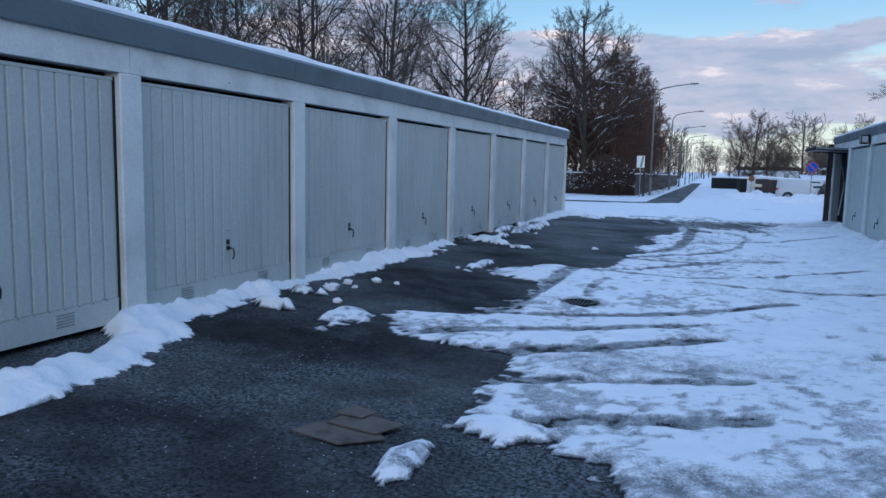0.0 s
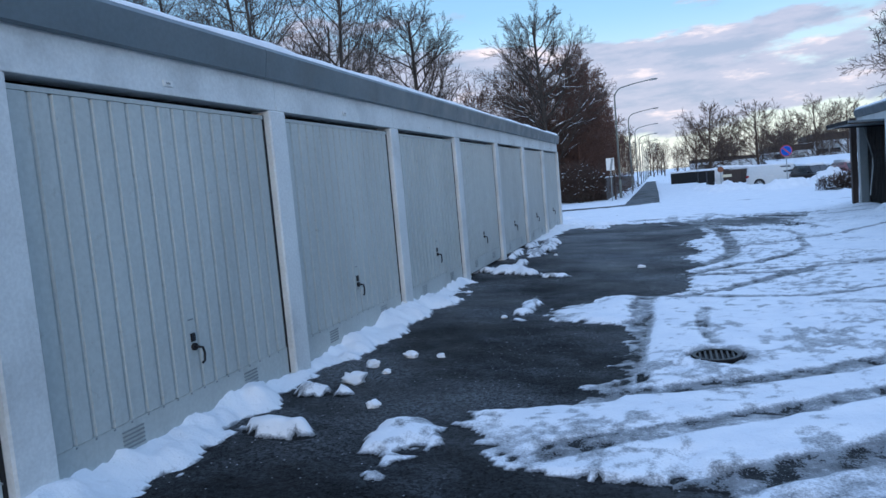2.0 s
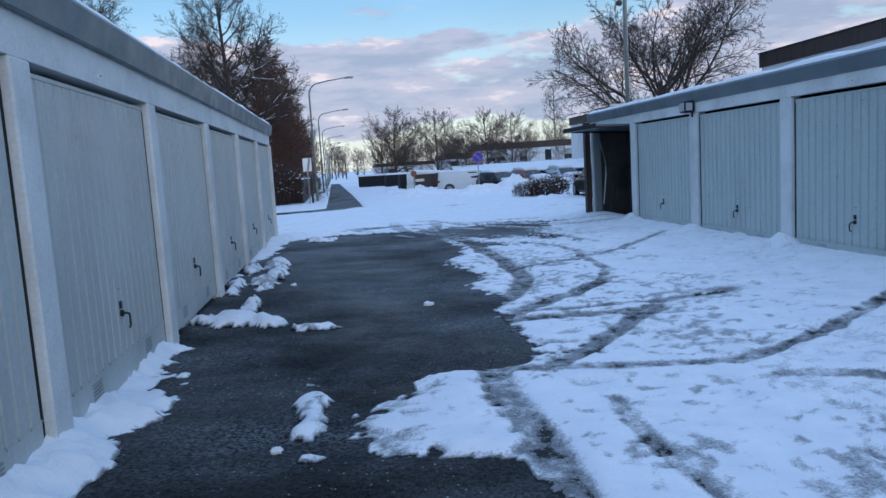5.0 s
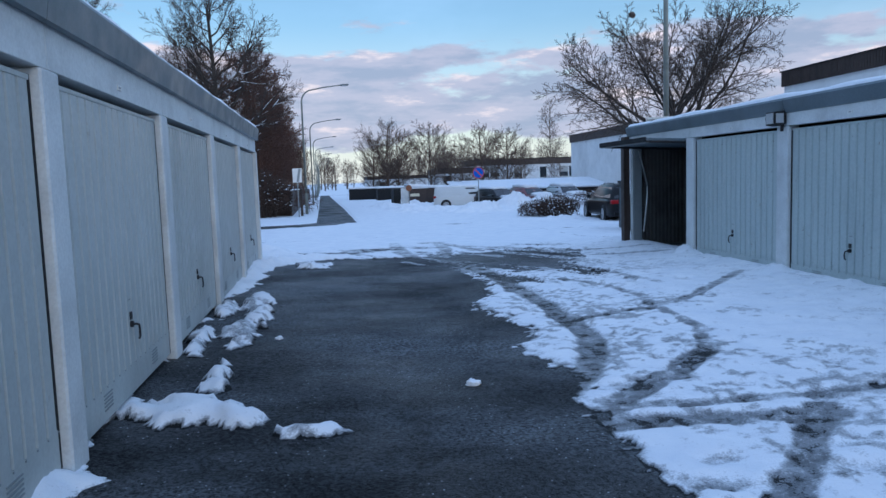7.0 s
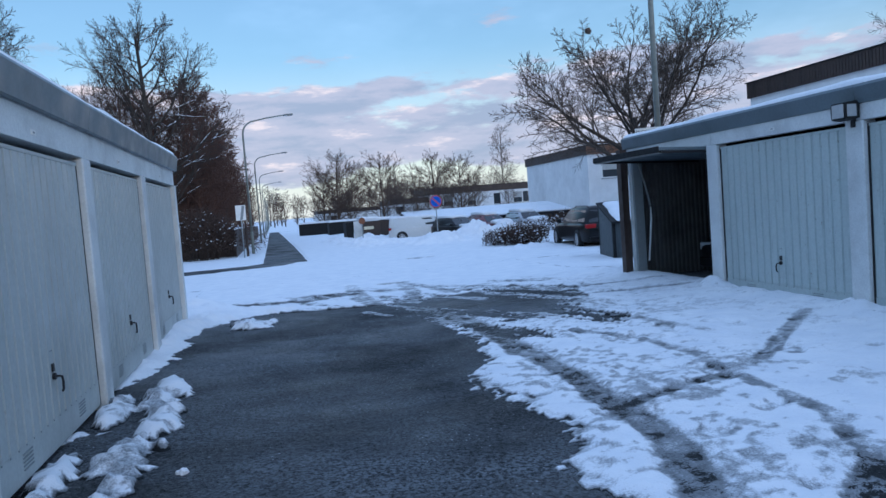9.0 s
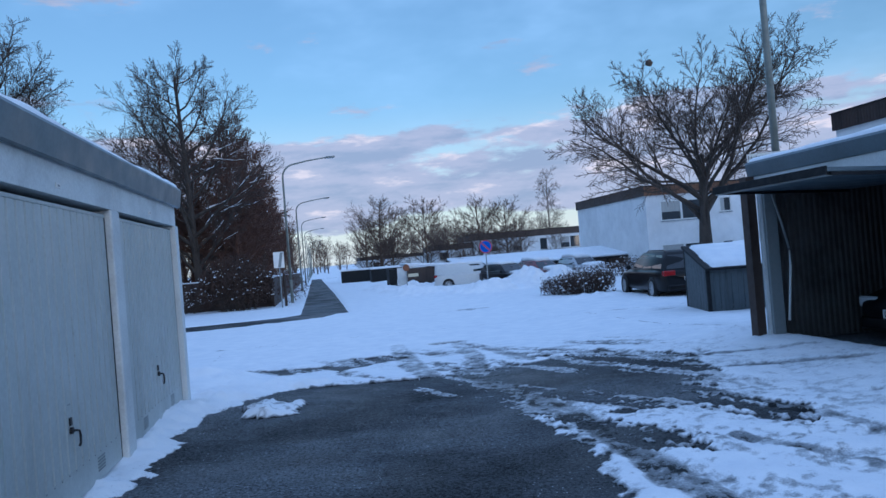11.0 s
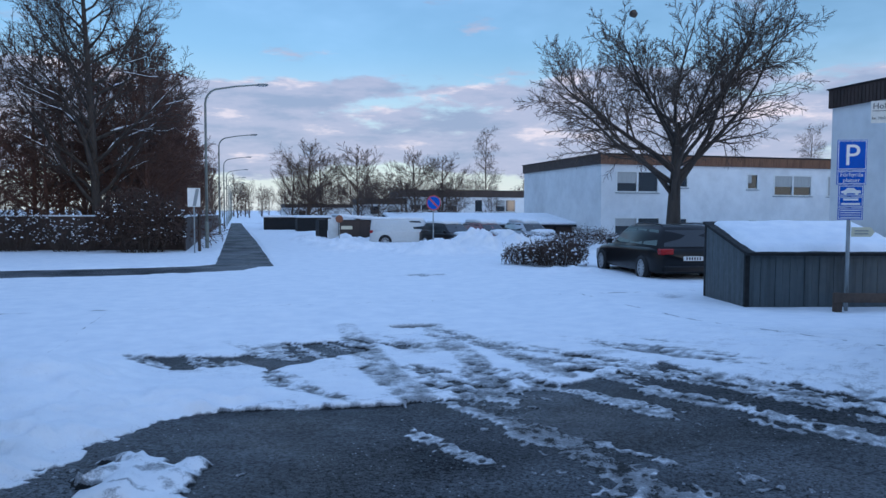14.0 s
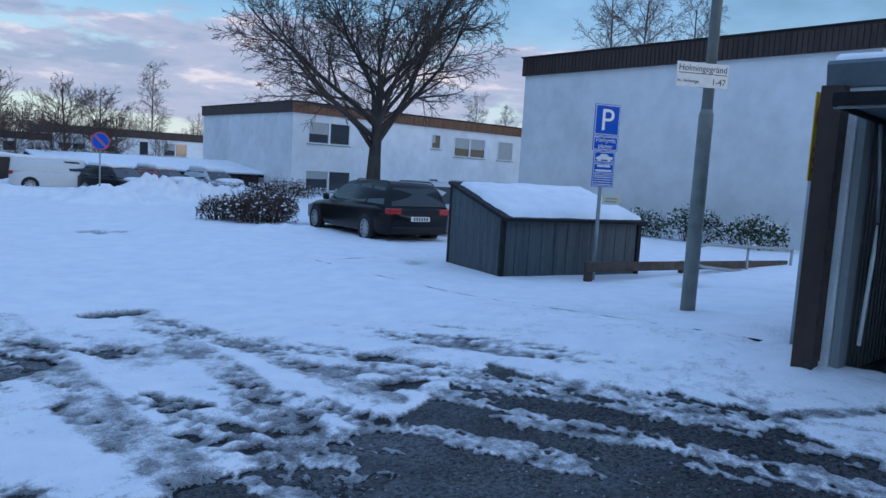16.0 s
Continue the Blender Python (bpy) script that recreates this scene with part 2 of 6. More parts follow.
def make_asphalt():
    m = Mat("wet_asphalt", "World")
    tone = m.ramp(m.noise(0.55, 6, 0.6), [(0.3, (0.008, 0.009, 0.010)), (0.55, (0.016, 0.017, 0.018)), (0.75, (0.032, 0.033, 0.034))])
    stone = m.ramp(m.mix(0.5, m.noise(95, 3, 0.7), m.noise(34, 3, 0.7)), [(0.42, 0.08), (0.58, 2.6)])
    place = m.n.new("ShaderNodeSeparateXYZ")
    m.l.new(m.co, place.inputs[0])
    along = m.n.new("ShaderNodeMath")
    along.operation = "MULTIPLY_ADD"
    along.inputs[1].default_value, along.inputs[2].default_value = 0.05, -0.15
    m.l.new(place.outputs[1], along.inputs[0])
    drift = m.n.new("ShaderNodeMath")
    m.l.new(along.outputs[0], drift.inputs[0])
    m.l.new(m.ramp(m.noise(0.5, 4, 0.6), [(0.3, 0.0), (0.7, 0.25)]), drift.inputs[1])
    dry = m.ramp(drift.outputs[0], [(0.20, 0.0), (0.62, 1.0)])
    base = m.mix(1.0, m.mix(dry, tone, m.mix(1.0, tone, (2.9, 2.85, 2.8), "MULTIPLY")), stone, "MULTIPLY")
    vor = m.n.new("ShaderNodeTexVoronoi")
    vor.inputs["Scale"].default_value = 17
    m.l.new(m.co, vor.inputs["Vector"])
    crumb = m.ramp(vor.outputs["Distance"], [(0.07, 1.0), (0.13, 0.0)])
    where = m.ramp(m.noise(0.9, 5, 0.7), [(0.44, 0.0), (0.58, 1.0)])
    spot = m.mix(1.0, crumb, where, "MULTIPLY")
    frost_where = m.ramp(m.noise(0.33, 5, 0.65, (1, 1.6, 1)), [(0.45, 0.0), (0.64, 0.9)])
    frost = m.mix(1.0, frost_where, m.ramp(m.noise(36, 4, 0.8), [(0.45, 0.0), (0.56, 1.0)]), "MULTIPLY")
    base = m.mix(frost, base, (0.20, 0.22, 0.24))
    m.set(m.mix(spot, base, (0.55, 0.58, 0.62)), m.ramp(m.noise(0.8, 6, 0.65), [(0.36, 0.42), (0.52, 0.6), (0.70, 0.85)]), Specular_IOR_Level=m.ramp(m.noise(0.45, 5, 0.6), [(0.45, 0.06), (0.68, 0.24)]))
    m.bump(m.noise(55, 4, 0.7), 1.0, 0.014)
    return m.bump(m.noise(14, 5, 0.65), 0.4, 0.02).m


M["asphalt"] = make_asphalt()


def make_bark(name, a, b):
    m = Mat(name)
    m.set(m.ramp(m.noise(3.0, 5, 0.6, (1, 1, 0.3)), [(0.3, a), (0.7, b)]), 0.9)
    return m.bump(m.noise(22, 4, 0.6, (1, 1, 0.25)), 0.5, 0.02).m


M["bark"] = make_bark("grey_brown_bark", (0.030, 0.024, 0.020), (0.075, 0.062, 0.052))
M["twig"] = make_bark("dark_twigs", (0.045, 0.033, 0.026), (0.09, 0.068, 0.055))
M["twig_red"] = make_bark("reddish_brown_twigs", (0.065, 0.032, 0.022), (0.135, 0.068, 0.046))
M["twig_warm"] = make_bark("warm_brown_twigs", (0.058, 0.038, 0.028), (0.12, 0.08, 0.058))
M["birch"] = make_bark("pale_birch_twigs", (0.085, 0.065, 0.055), (0.17, 0.14, 0.12))
M["leaf_brown"] = make_bark("brown_hedge_leaves", (0.030, 0.018, 0.014), (0.085, 0.050, 0.036))
M["leaf_green"] = make_bark("dark_green_leaves", (0.018, 0.035, 0.014), (0.06, 0.09, 0.035))


# ---- helpers ----
def part(name, bm, material, parent=None, label="", smooth=False):
    me = bpy.data.meshes.new(name)
    bm.to_mesh(me)
    bm.free()
    me.materials.append(material)
    if smooth:
        me.polygons.foreach_set("use_smooth", [True] * len(me.polygons))
    ob = new(name, me)
    if parent is not None:
        ob.parent = parent
    return tagged(ob, label) if label else ob


def thing(name, label, category, x=0.0, y=0.0, z=0.0, rz=0.0, group="", kind=""):
    ob = new(name)
    ob.empty_display_size = 0.2
    ob.matrix_basis = pose(x, y, z, 0, 0, rz)
    return tagged(ob, label, category, group, kind)


def box(bm, x0, x1, y0, y1, z0, z1, bevel=0.0):
    c = Matrix.Translation(((x0 + x1) / 2, (y0 + y1) / 2, (z0 + z1) / 2)) @ Matrix.Diagonal((abs(x1 - x0), abs(y1 - y0), abs(z1 - z0), 1))
    made = bmesh.ops.create_cube(bm, size=1, matrix=c)["verts"]
    if bevel:
        edges = list({e for v in made for e in v.link_edges})
        bmesh.ops.bevel(bm, geom=edges, offset=bevel, segments=1, affect="EDGES")
    return bm


def boxed(name, dims, material, parent, label="", bevel=0.004):
    return part(name, box(bmesh.new(), *dims, bevel), material, parent, label)


def tube(bm, pts, radii, sides=8, caps=True):
    pts = [Vector(p) for p in pts]
    rings = []
    for i, p in enumerate(pts):
        d = (pts[min(i + 1, len(pts) - 1)] - pts[max(i - 1, 0)]).normalized()
        a = d.orthogonal().normalized() if i == 0 else (rings[-1][1] - d * rings[-1][1].dot(d)).normalized()
        b = d.cross(a)
        r = radii[i] if isinstance(radii, (list, tuple)) else radii
        rings.append(([bm.verts.new(p + (a * math.cos(2 * math.pi * k / sides) + b * math.sin(2 * math.pi * k / sides)) * r) for k in range(sides)], a))
    for (r0, _), (r1, _) in zip(rings, rings[1:]):
        for k in range(sides):
            bm.faces.new((r0[k], r0[(k + 1) % sides], r1[(k + 1) % sides], r1[k]))
    if caps:
        bm.faces.new(list(reversed(rings[0][0])))
        bm.faces.new(rings[-1][0])
    return bm


def slab(bm, outline, thickness, axis="y"):
    """A flat plate from an outline in two coordinates, extruded along the third."""
    def at(u, v, w):
        return {"y": (u, w, v), "x": (w, u, v), "z": (u, v, w)}[axis]
    a = [bm.verts.new(at(u, v, 0)) for u, v in outline]
    b = [bm.verts.new(at(u, v, thickness)) for u, v in outline]
    bm.faces.new(a), bm.faces.new(list(reversed(b)))
    for i in range(len(a)):
        j = (i + 1) % len(a)
        bm.faces.new((a[j], a[i], b[i], b[j]))
    bmesh.ops.recalc_face_normals(bm, faces=bm.faces)
    return bm


def lettering(words, size, material, parent, m, name="lettering", align="CENTER"):
    cu = bpy.data.curves.new(name, "FONT")
    cu.body, cu.size, cu.align_x, cu.extrude = words, size, align, 0.001
    tmp = bpy.data.objects.new(name, cu)
    me = bpy.data.meshes.new_from_object(tmp)
    bpy.data.objects.remove(tmp)
    me.materials.clear()
    me.materials.append(material)
    ob = new(name, me)
    ob.parent = parent
    ob.matrix_basis = m
    return ob


def smoothstep(a, b, v):
    t = np.clip((v - a) / (b - a), 0, 1)
    return t * t * (3 - 2 * t)


def lattice(seed):
    return np.random.RandomState(seed).rand(256, 256)


LATTICES = [lattice(i) for i in range(6)]


def vnoise(x, y, scale, seed=0):
    """Smooth value noise in 0..1 on arrays."""
    g = LATTICES[seed % 6]
    u, v = np.asarray(x) * scale + seed * 17.3, np.asarray(y) * scale + seed * 9.1
    i, j = np.floor(u).astype(int), np.floor(v).astype(int)
    fu, fv = u - i, v - j
    fu, fv = fu * fu * (3 - 2 * fu), fv * fv * (3 - 2 * fv)
    a, b, c, d = g[i % 256, j % 256], g[(i + 1) % 256, j % 256], g[i % 256, (j + 1) % 256], g[(i + 1) % 256, (j + 1) % 256]
    return (a * (1 - fu) + b * fu) * (1 - fv) + (c * (1 - fu) + d * fu) * fv


def fbm(x, y, scale, seed=0, octaves=4):
    total, amp, norm = 0, 1.0, 0
    for o in range(octaves):
        total, norm = total + amp * vnoise(x, y, scale * 2 ** o, seed + o), norm + amp
        amp *= 0.55
    return total / norm - 0.5


# ---- the ground: one sheet of asphalt, and the snow that lies on it ----
def fall(y):
    """How far the land beyond the yard has sunk below it."""
    return np.interp(y, [16.5, 150], [0.0, -0.88])


def ground_height(x, y):
    x, y = np.asarray(x, float), np.asarray(y, float)
    yard = 0.0 + 0.16 * np.clip(np.abs(x - 3.7) / 3.9, 0, 1) ** 1.6
    far = -0.125 + 0.04 * smoothstep(36, 60, y)
    k = smoothstep(17.5, 24, y)
    return yard * (1 - k) + (far + fall(y)) * k


def gz(x, y):
    return float(ground_height(x, y))


def near_line(x, y, pts):
    """The distance of points from a run of straight pieces."""
    best = np.full(np.shape(x), 1e9)
    for (x0, y0), (x1, y1) in zip(pts, pts[1:]):
        dx, dy = x1 - x0, y1 - y0
        t = np.clip(((x - x0) * dx + (y - y0) * dy) / (dx * dx + dy * dy), 0, 1)
        best = np.minimum(best, np.hypot(x - x0 - t * dx, y - y0 - t * dy))
    return best


BARE_EDGE = [(-12, 4.4), (-1.6, 4.05), (-0.9, 3.8), (-0.55, 3.25), (0, 3.15), (0.4, 3.3), (0.85, 3.2), (1.0, 2.0), (1.6, 1.6), (1.9, 1.6), (2.15, 2.3), (2.8, 2.45), (4.4, 2.58), (4.75, 2.5), (4.95, 1.8),
             (5.25, 1.65), (5.8, 1.75), (6.4, 2.2), (6.6, 3.1), (7.6, 3.15), (9.0, 3.3), (9.5, 3.45), (10.4, 3.2), (11.4, 3.45), (12.7, 3.15), (13.9, 3.65), (15.9, 3.75), (17.3, 3.6), (17.8, 2.98), (18.4, 2.75),
             (19.0, 3.0), (19.25, 2.9), (19.35, -1), (20.1, -80)]
RIDGE_EDGE = [(-12, 0.85), (-3, 0.95), (-1.2, 0.87), (-0.2, 0.72), (0.2, 0.42), (0.6, 0.28), (1.2, 0.25), (1.9, 0.38), (2.3, 0.2), (3.5, 0.3), (4.6, 0.35), (5.75, 0.42), (6.4, 0.34), (6.8, 0.28), (7.3, 0.3), (7.8, 0.2), (8.1, 0.0),
              (9, -0.05), (13.4, -0.05), (14.5, 0.2), (15.8, 0.4), (17.2, 0.42), (17.9, 0.64), (18.5, 0.85), (19.0, 1.0), (19.5, 2.0)]
RIDGE_BACK = [(-12, 0.5), (-1.2, 0.46), (-0.6, 0.3), (0.0, -0.6), (3.0, -0.6)]
BARE_B = [(3.05, 19.3), (3.95, 19.5), (4.7, 19.65), (5.4, 19.95), (6.08, 20.2), (6.05, 19.3), (6.45, 18.75), (6.6, 18.2), (6.45, 17.9), (6.2, 16.6), (6.3, 15.3), (5.4, 14.2), (4.6, 14.2), (4.0, 15.0), (3.9, 16.0), (3.65, 16.5), (3.7, 17.3), (3.0, 17.8), (2.8, 18.4)]
BARE_C = [(0.34, 22.46), (0.74, 22.5), (1.49, 22.2), (2.13, 23.0), (2.9, 23.1), (3.13, 22.2), (2.32, 21.5), (1.8, 20.95), (1.35, 20.25), (0.99, 20.5), (0.6, 21.5)]
TRACKS = [  # tyre tracks: half width, depth of the print, run
    (0.095, 1.4, [(2.2, 2.37), (2.85, 2.46), (3.49, 2.73), (4.05, 2.99), (4.61, 3.36), (5.6, 4.2)]),
    (0.10, 1.2, [(2.3, 1.25), (3.4, 1.9), (4.7, 2.75)]), (0.12, 1.3, [(2.9, 0.75), (3.8, 1.3), (4.8, 2.05)]),
    (0.10, 1.2, [(3.3, 0.1), (4.0, 0.35), (5.0, 0.7)]), (0.10, 1.1, [(3.4, -0.85), (4.2, -0.5), (5.1, -0.2)]),
    (0.10, 1.3, [(3.23, 6.45), (3.82, 7.06), (4.75, 8.1)]), (0.08, 1.0, [(2.4, 6.6), (3.21, 6.32), (4.51, 6.0), (5.55, 6.5), (7.0, 7.4)]),
    (0.12, 1.1, [(2.5, 2.3), (2.6, 2.8), (2.62, 3.5), (2.66, 4.3), (2.68, 5.6), (2.75, 6.3)]), (0.07, 0.5, [(3.36, 3.9), (3.30, 4.5), (3.32, 5.5)]),
    (0.13, 1.6, [(3.2, 9.0), (3.46, 9.3), (3.84, 10.0), (4.01, 10.7), (4.11, 11.9), (4.13, 13.3), (4.16, 15.3), (4.05, 17.0), (3.7, 19.0)]),
    (0.11, 1.2, [(3.29, 8.41), (3.77, 8.82), (4.27, 9.24), (4.8, 9.75)]), (0.12, 1.2, [(3.0, 8.2), (3.85, 8.11), (4.7, 7.95)]), (0.07, 0.9, [(3.5, 8.5), (3.97, 8.43), (4.64, 8.36), (5.63, 8.37)]),
    (0.06, 0.5, [(4.8, 9.75), (5.2, 10.6), (5.3, 11.6), (5.42, 12.6), (5.35, 13.6), (5.0, 14.6)]), (0.06, 0.5, [(6.1, 13.4), (5.6, 16.5)]),
    (0.17, 0.5, [(3.1, 19.4), (3.1, 21.4), (3.2, 24.3)]), (0.16, 0.55, [(3.9, 19.5), (4.2, 21.4), (4.45, 24.0)]), (0.13, 0.45, [(4.8, 19.9), (4.7, 21.6), (4.6, 23.4)]),
    (0.08, 0.8, [(6.5, 17.0), (7.6, 16.2)]), (0.07, 0.7, [(6.6, 18.0), (7.7, 17.2)]),
    (0.08, 0.7, [(4.6, 5.6), (6.0, 5.0), (7.4, 5.2)]), (0.08, 0.7, [(4.2, 11.5), (5.7, 12.0), (7.3, 13.4)]),
]
PATCHES = [(3.32, 3.46, 0.24, 0.24, 2.2),   # bare or worn places out in the snow: x, y, radius x, radius y, strength
    (4.1, 24.05, 0.42, 0.22, 2.2), (3.75, 22.3, 0.34, 0.45, 1.5), (5.5, 20.95, 0.45, 0.16, 1.6), (5.0, 20.15, 0.4, 0.12, 1.4),
    (9.6, 26.3, 1.0, 0.22, 1.3), (6.8, 33, 1.0, 0.5, 1.2), (4.3, 0.9, 1.0, 0.35, 0.8), (4.6, -1.5, 0.7, 0.4, 0.8), (5.6, 8.4, 0.35, 0.2, 0.8), (12.0, 22.2, 2.4, 0.18, 1.0)]
CLUMPS = [(3.3, -1.52, 0.11, 0.26), (3.62, -0.9, 0.36, 0.2), (1.4, 1.3, 0.2, 0.4), (1.38, 5.8, 0.10, 0.55), (0.45, 8.72, 0.42, 0.26), (0.75, 8.65, 0.25, 0.2), (1.32, 8.33, 0.2, 0.11), (0.53, 9.65, 0.1, 0.4),
          (0.50, 11.4, 0.16, 0.5), (0.60, 12.5, 0.17, 0.7), (0.48, 13.5, 0.16, 0.5), (0.14, 11.0, 0.11, 0.55), (0.14, 12.8, 0.1, 0.5), (1.15, 17.6, 0.36, 0.40), (0.5, 1.3, 0.35, 0.1), (0.42, 2.1, 0.22, 0.1)]


def inside_of(x, y, pts):
    """The distance to a closed outline, positive inside it."""
    odd = np.zeros(np.shape(x), bool)
    for (x0, y0), (x1, y1) in zip(pts, pts[1:] + pts[:1]):
        odd ^= ((y0 > y) != (y1 > y)) & (x < (x1 - x0) * (y - y0) / (y1 - y0 + 1e-9) + x0)
    return np.where(odd, 1, -1) * near_line(x, y, pts + pts[:1])


def snow_depth(x, y):
    """How deep the snow lies, negative where the asphalt is bare, and how slushy it is."""
    edge = np.interp(y, *zip(*BARE_EDGE))
    wob = fbm(x, y, 0.9, 1) * 0.55 + fbm(x, y, 4.5, 3, 4) * 0.55
    gritty = fbm(x, y, 13, 2, 2)
    cover = np.clip((x - edge) / 0.30 + wob * 2.2, -2, 1.6)
    cover = np.where(x < -0.45, 1.3, cover)
    worn = fbm(x * 1.0, y * 0.8, 1.6, 2, 4)
    trodden = smoothstep(4.5, 2.4, x - edge + 1.2) * smoothstep(24, 19, y)
    cover = cover - trodden * np.clip(0.30 + worn * 3.4 + gritty * 2.6, 0, 2.2) * 0.36
    streak = fbm((0.37 * x - 0.93 * y) * 0.35, (0.93 * x + 0.37 * y) * 2.2, 1.7, 4, 4)
    in_b = inside_of(x, y, BARE_B)
    in_c = inside_of(x, y, BARE_C)
    scrape = 0.8 * smoothstep(14.5, 18, y) * smoothstep(24.5, 21, y) * smoothstep(2.6, 3.6, x) * smoothstep(7.6, 6.4, x) * np.clip(0.25 + streak * 5.5 + gritty * 1.6, 0, 2.2)
    scrape = scrape + smoothstep(18.8, 19.8, y) * smoothstep(24.8, 21.5, y) * smoothstep(-0.4, 0.8, x) * smoothstep(5.5, 2.5, x) * np.clip(0.15 + streak * 5.5 + gritty * 1.6, 0, 1.8)
    cover = np.where(cover > 0.02, np.maximum(cover - scrape, 0.17 - 0.5 * np.clip(scrape - 1.6, 0, 1)), cover)
    print_noise = 0.75 + fbm(x, y, 3.0, 4, 3) * 1.6
    slush = np.clip(scrape * 0.75, 0, 1)
    print_core = np.zeros_like(cover)
    for half, deep, run in TRACKS:
        d = near_line(x + fbm(x, y, 1.3, 5, 2) * 0.12 + gritty * 0.06, y + wob * 0.08, run)
        k = smoothstep(half * 1.7, half * 0.75, d) * deep * np.clip(print_noise + gritty * 0.8, 0.55, 1.4)
        cover = np.where(cover > 0.02, np.maximum(cover - k * 1.15, 0.17), cover)
        slush = np.maximum(slush, smoothstep(half * 1.5, half * 0.85, d))
        print_core = np.maximum(print_core, smoothstep(half * 1.25, half * 0.8, d) * min(1.0, deep * 0.75))
    for px, py, rx, ry, s in PATCHES:
        r = np.hypot((x - px) / rx, (y - py) / ry) + wob * 1.2 + streak * 1.3 + gritty * 0.5
        cover = cover - smoothstep(1.25, 0.45, r) * s * np.clip(0.95 + streak * 2.4, 0, 2)
        slush = np.maximum(slush, smoothstep(1.5, 0.8, r) * 0.8)
    left_lying = np.clip(streak * 7.0 + gritty * 2.6 - 0.12 + 1.1 * smoothstep(17.8, 15.5, y), -1.5, 1.4)
    cover = np.where(in_b + wob * 0.22 > 0, np.minimum(cover, left_lying), cover)
    cover = np.where(in_c + wob * 0.5 + streak * 0.5 > 0.0, np.minimum(cover, np.clip(streak * 7.0 + gritty * 2.0 - 0.1, -1.5, 1.0)), cover)
    lumps = np.zeros_like(cover)
    for px, py, rx, ry in CLUMPS:
        r = np.hypot((x - px) / rx, (y - py) / ry) + fbm(x, y, 5, 2, 4) * 2.0
        cover = np.maximum(cover, (1 - r) * 1.6)
        lumps = np.maximum(lumps, np.clip(1 - r, 0, 1))
    thick = np.where(cover > 0, 0.045 * np.tanh(cover * 1.3), 0.04 * cover) + 0.062 * np.tanh(lumps * 3.2) * (1 + fbm(x, y, 4, 3, 3) * 1.6) * np.where(x < 1.1, 1.0, 0.4)
    film = np.clip(smoothstep(-0.15, 0.1, in_b) * smoothstep(14.6, 16.5, y) + smoothstep(-0.3, 0.1, in_c), 0, 1) * (lumps < 0.05)
    thick = np.where(thick > 0, thick * (1 - 0.6 * film), thick)
    slush = np.maximum(np.where(lumps > 0.05, 0, slush), film * np.clip(0.30 + gritty * 0.9 + streak * 1.2, 0, 0.6))
    deep_far = smoothstep(19.6, 24, y) * (0.005 + 0.025 * (fbm(x, y, 0.25, 3) + 0.5)) + smoothstep(6.7, 7.9, x) * 0.06
    thick = np.where(cover > 0.05, thick + deep_far * np.clip(cover, 0, 1), thick)
    ridge = np.interp(y, *zip(*RIDGE_EDGE)) - 0.05 + fbm(x, y, 2.2, 0) * 0.5 + fbm(x, y, 6, 2, 3) * 0.26
    back = np.interp(y, *zip(*RIDGE_BACK)) + fbm(x, y, 2.5, 3) * 0.25
    bank = np.minimum((ridge - x) / 0.30, (x - back) / 0.12)
    heap = (0.15 + 0.06 * smoothstep(8.5, 7, y)) * np.tanh(np.clip(bank, -1, 3) * 0.9) * (0.7 + fbm(x, y, 1.5, 4) * 1.3 + fbm(x, y, 6, 1, 4) * 0.9)
    heap = np.where((y < 22) & (x < 3), heap * smoothstep(21.5, 19, y), -0.05)
    slush = np.where(heap > 0, 0, slush)
    thick = np.maximum(thick, np.where(heap > 0, heap, -0.05))
    # a ploughed bank where the row of garages ends
    thick = np.maximum(thick, 0.42 * np.exp(-(((x + 0.2) / 1.0) ** 2 + ((y - 20.6) / 1.5) ** 2)) * (0.8 + fbm(x, y, 1.6, 2)) - 0.06)
    thick = np.maximum(thick, 0.20 * np.exp(-(((x - 7.75) / 0.5) ** 2 + ((y - 19.2) / 1.1) ** 2)) * (0.9 + fbm(x, y, 3, 2)) - 0.06)
    for hy, hh in ((15.7, 0.16), (13.05, 0.15), (10.4, 0.2), (7.75, 0.18), (5.1, 0.15), (14.5, 0.07), (11.6, 0.09)):
        thick = np.maximum(thick, hh * np.exp(-(((x - 7.66) / 0.22) ** 2 + ((y - hy) / 0.26) ** 2)) * (1.1 + fbm(x, y, 4, 2) * 1.2) - 0.02 + smoothstep(6.7, 7.9, x) * 0.06)
    # past the yard the snow lies deeper, but for the cleared path beside the road; heaps along the parked cars
    for hx, hy, rx, ry, hh in [(9.8, 43.0, 2.2, 1.5, 0.75), (12.5, 44.5, 2.0, 1.4, 0.95), (7.4, 46.5, 2.4, 1.8, 0.55), (10.4, 32.6, 1.5, 1.2, 0.42), (12.6, 38.5, 2.2, 2.0, 0.5), (14.5, 46, 2.5, 1.6, 0.8),
                               (6.6, 52.0, 1.6, 2.4, 0.6), (5.7, 60, 1.5, 4, 0.5), (11.5, 35.5, 1.4, 1.6, 0.3), (8.6, 37.5, 1.8, 2.2, 0.25), (11.0, 49.2, 1.6, 1.0, 0.75), (13.4, 49.8, 1.8, 1.0, 0.95), (16.0, 50.2, 2.2, 1.0, 1.0), (18.6, 49.6, 2.0, 1.0, 0.8), (8.0, 56.5, 2.2, 1.0, 0.6), (17.5, 43.5, 3, 1.6, 0.45), (16.5, 39.5, 3, 1.2, 0.45)]:
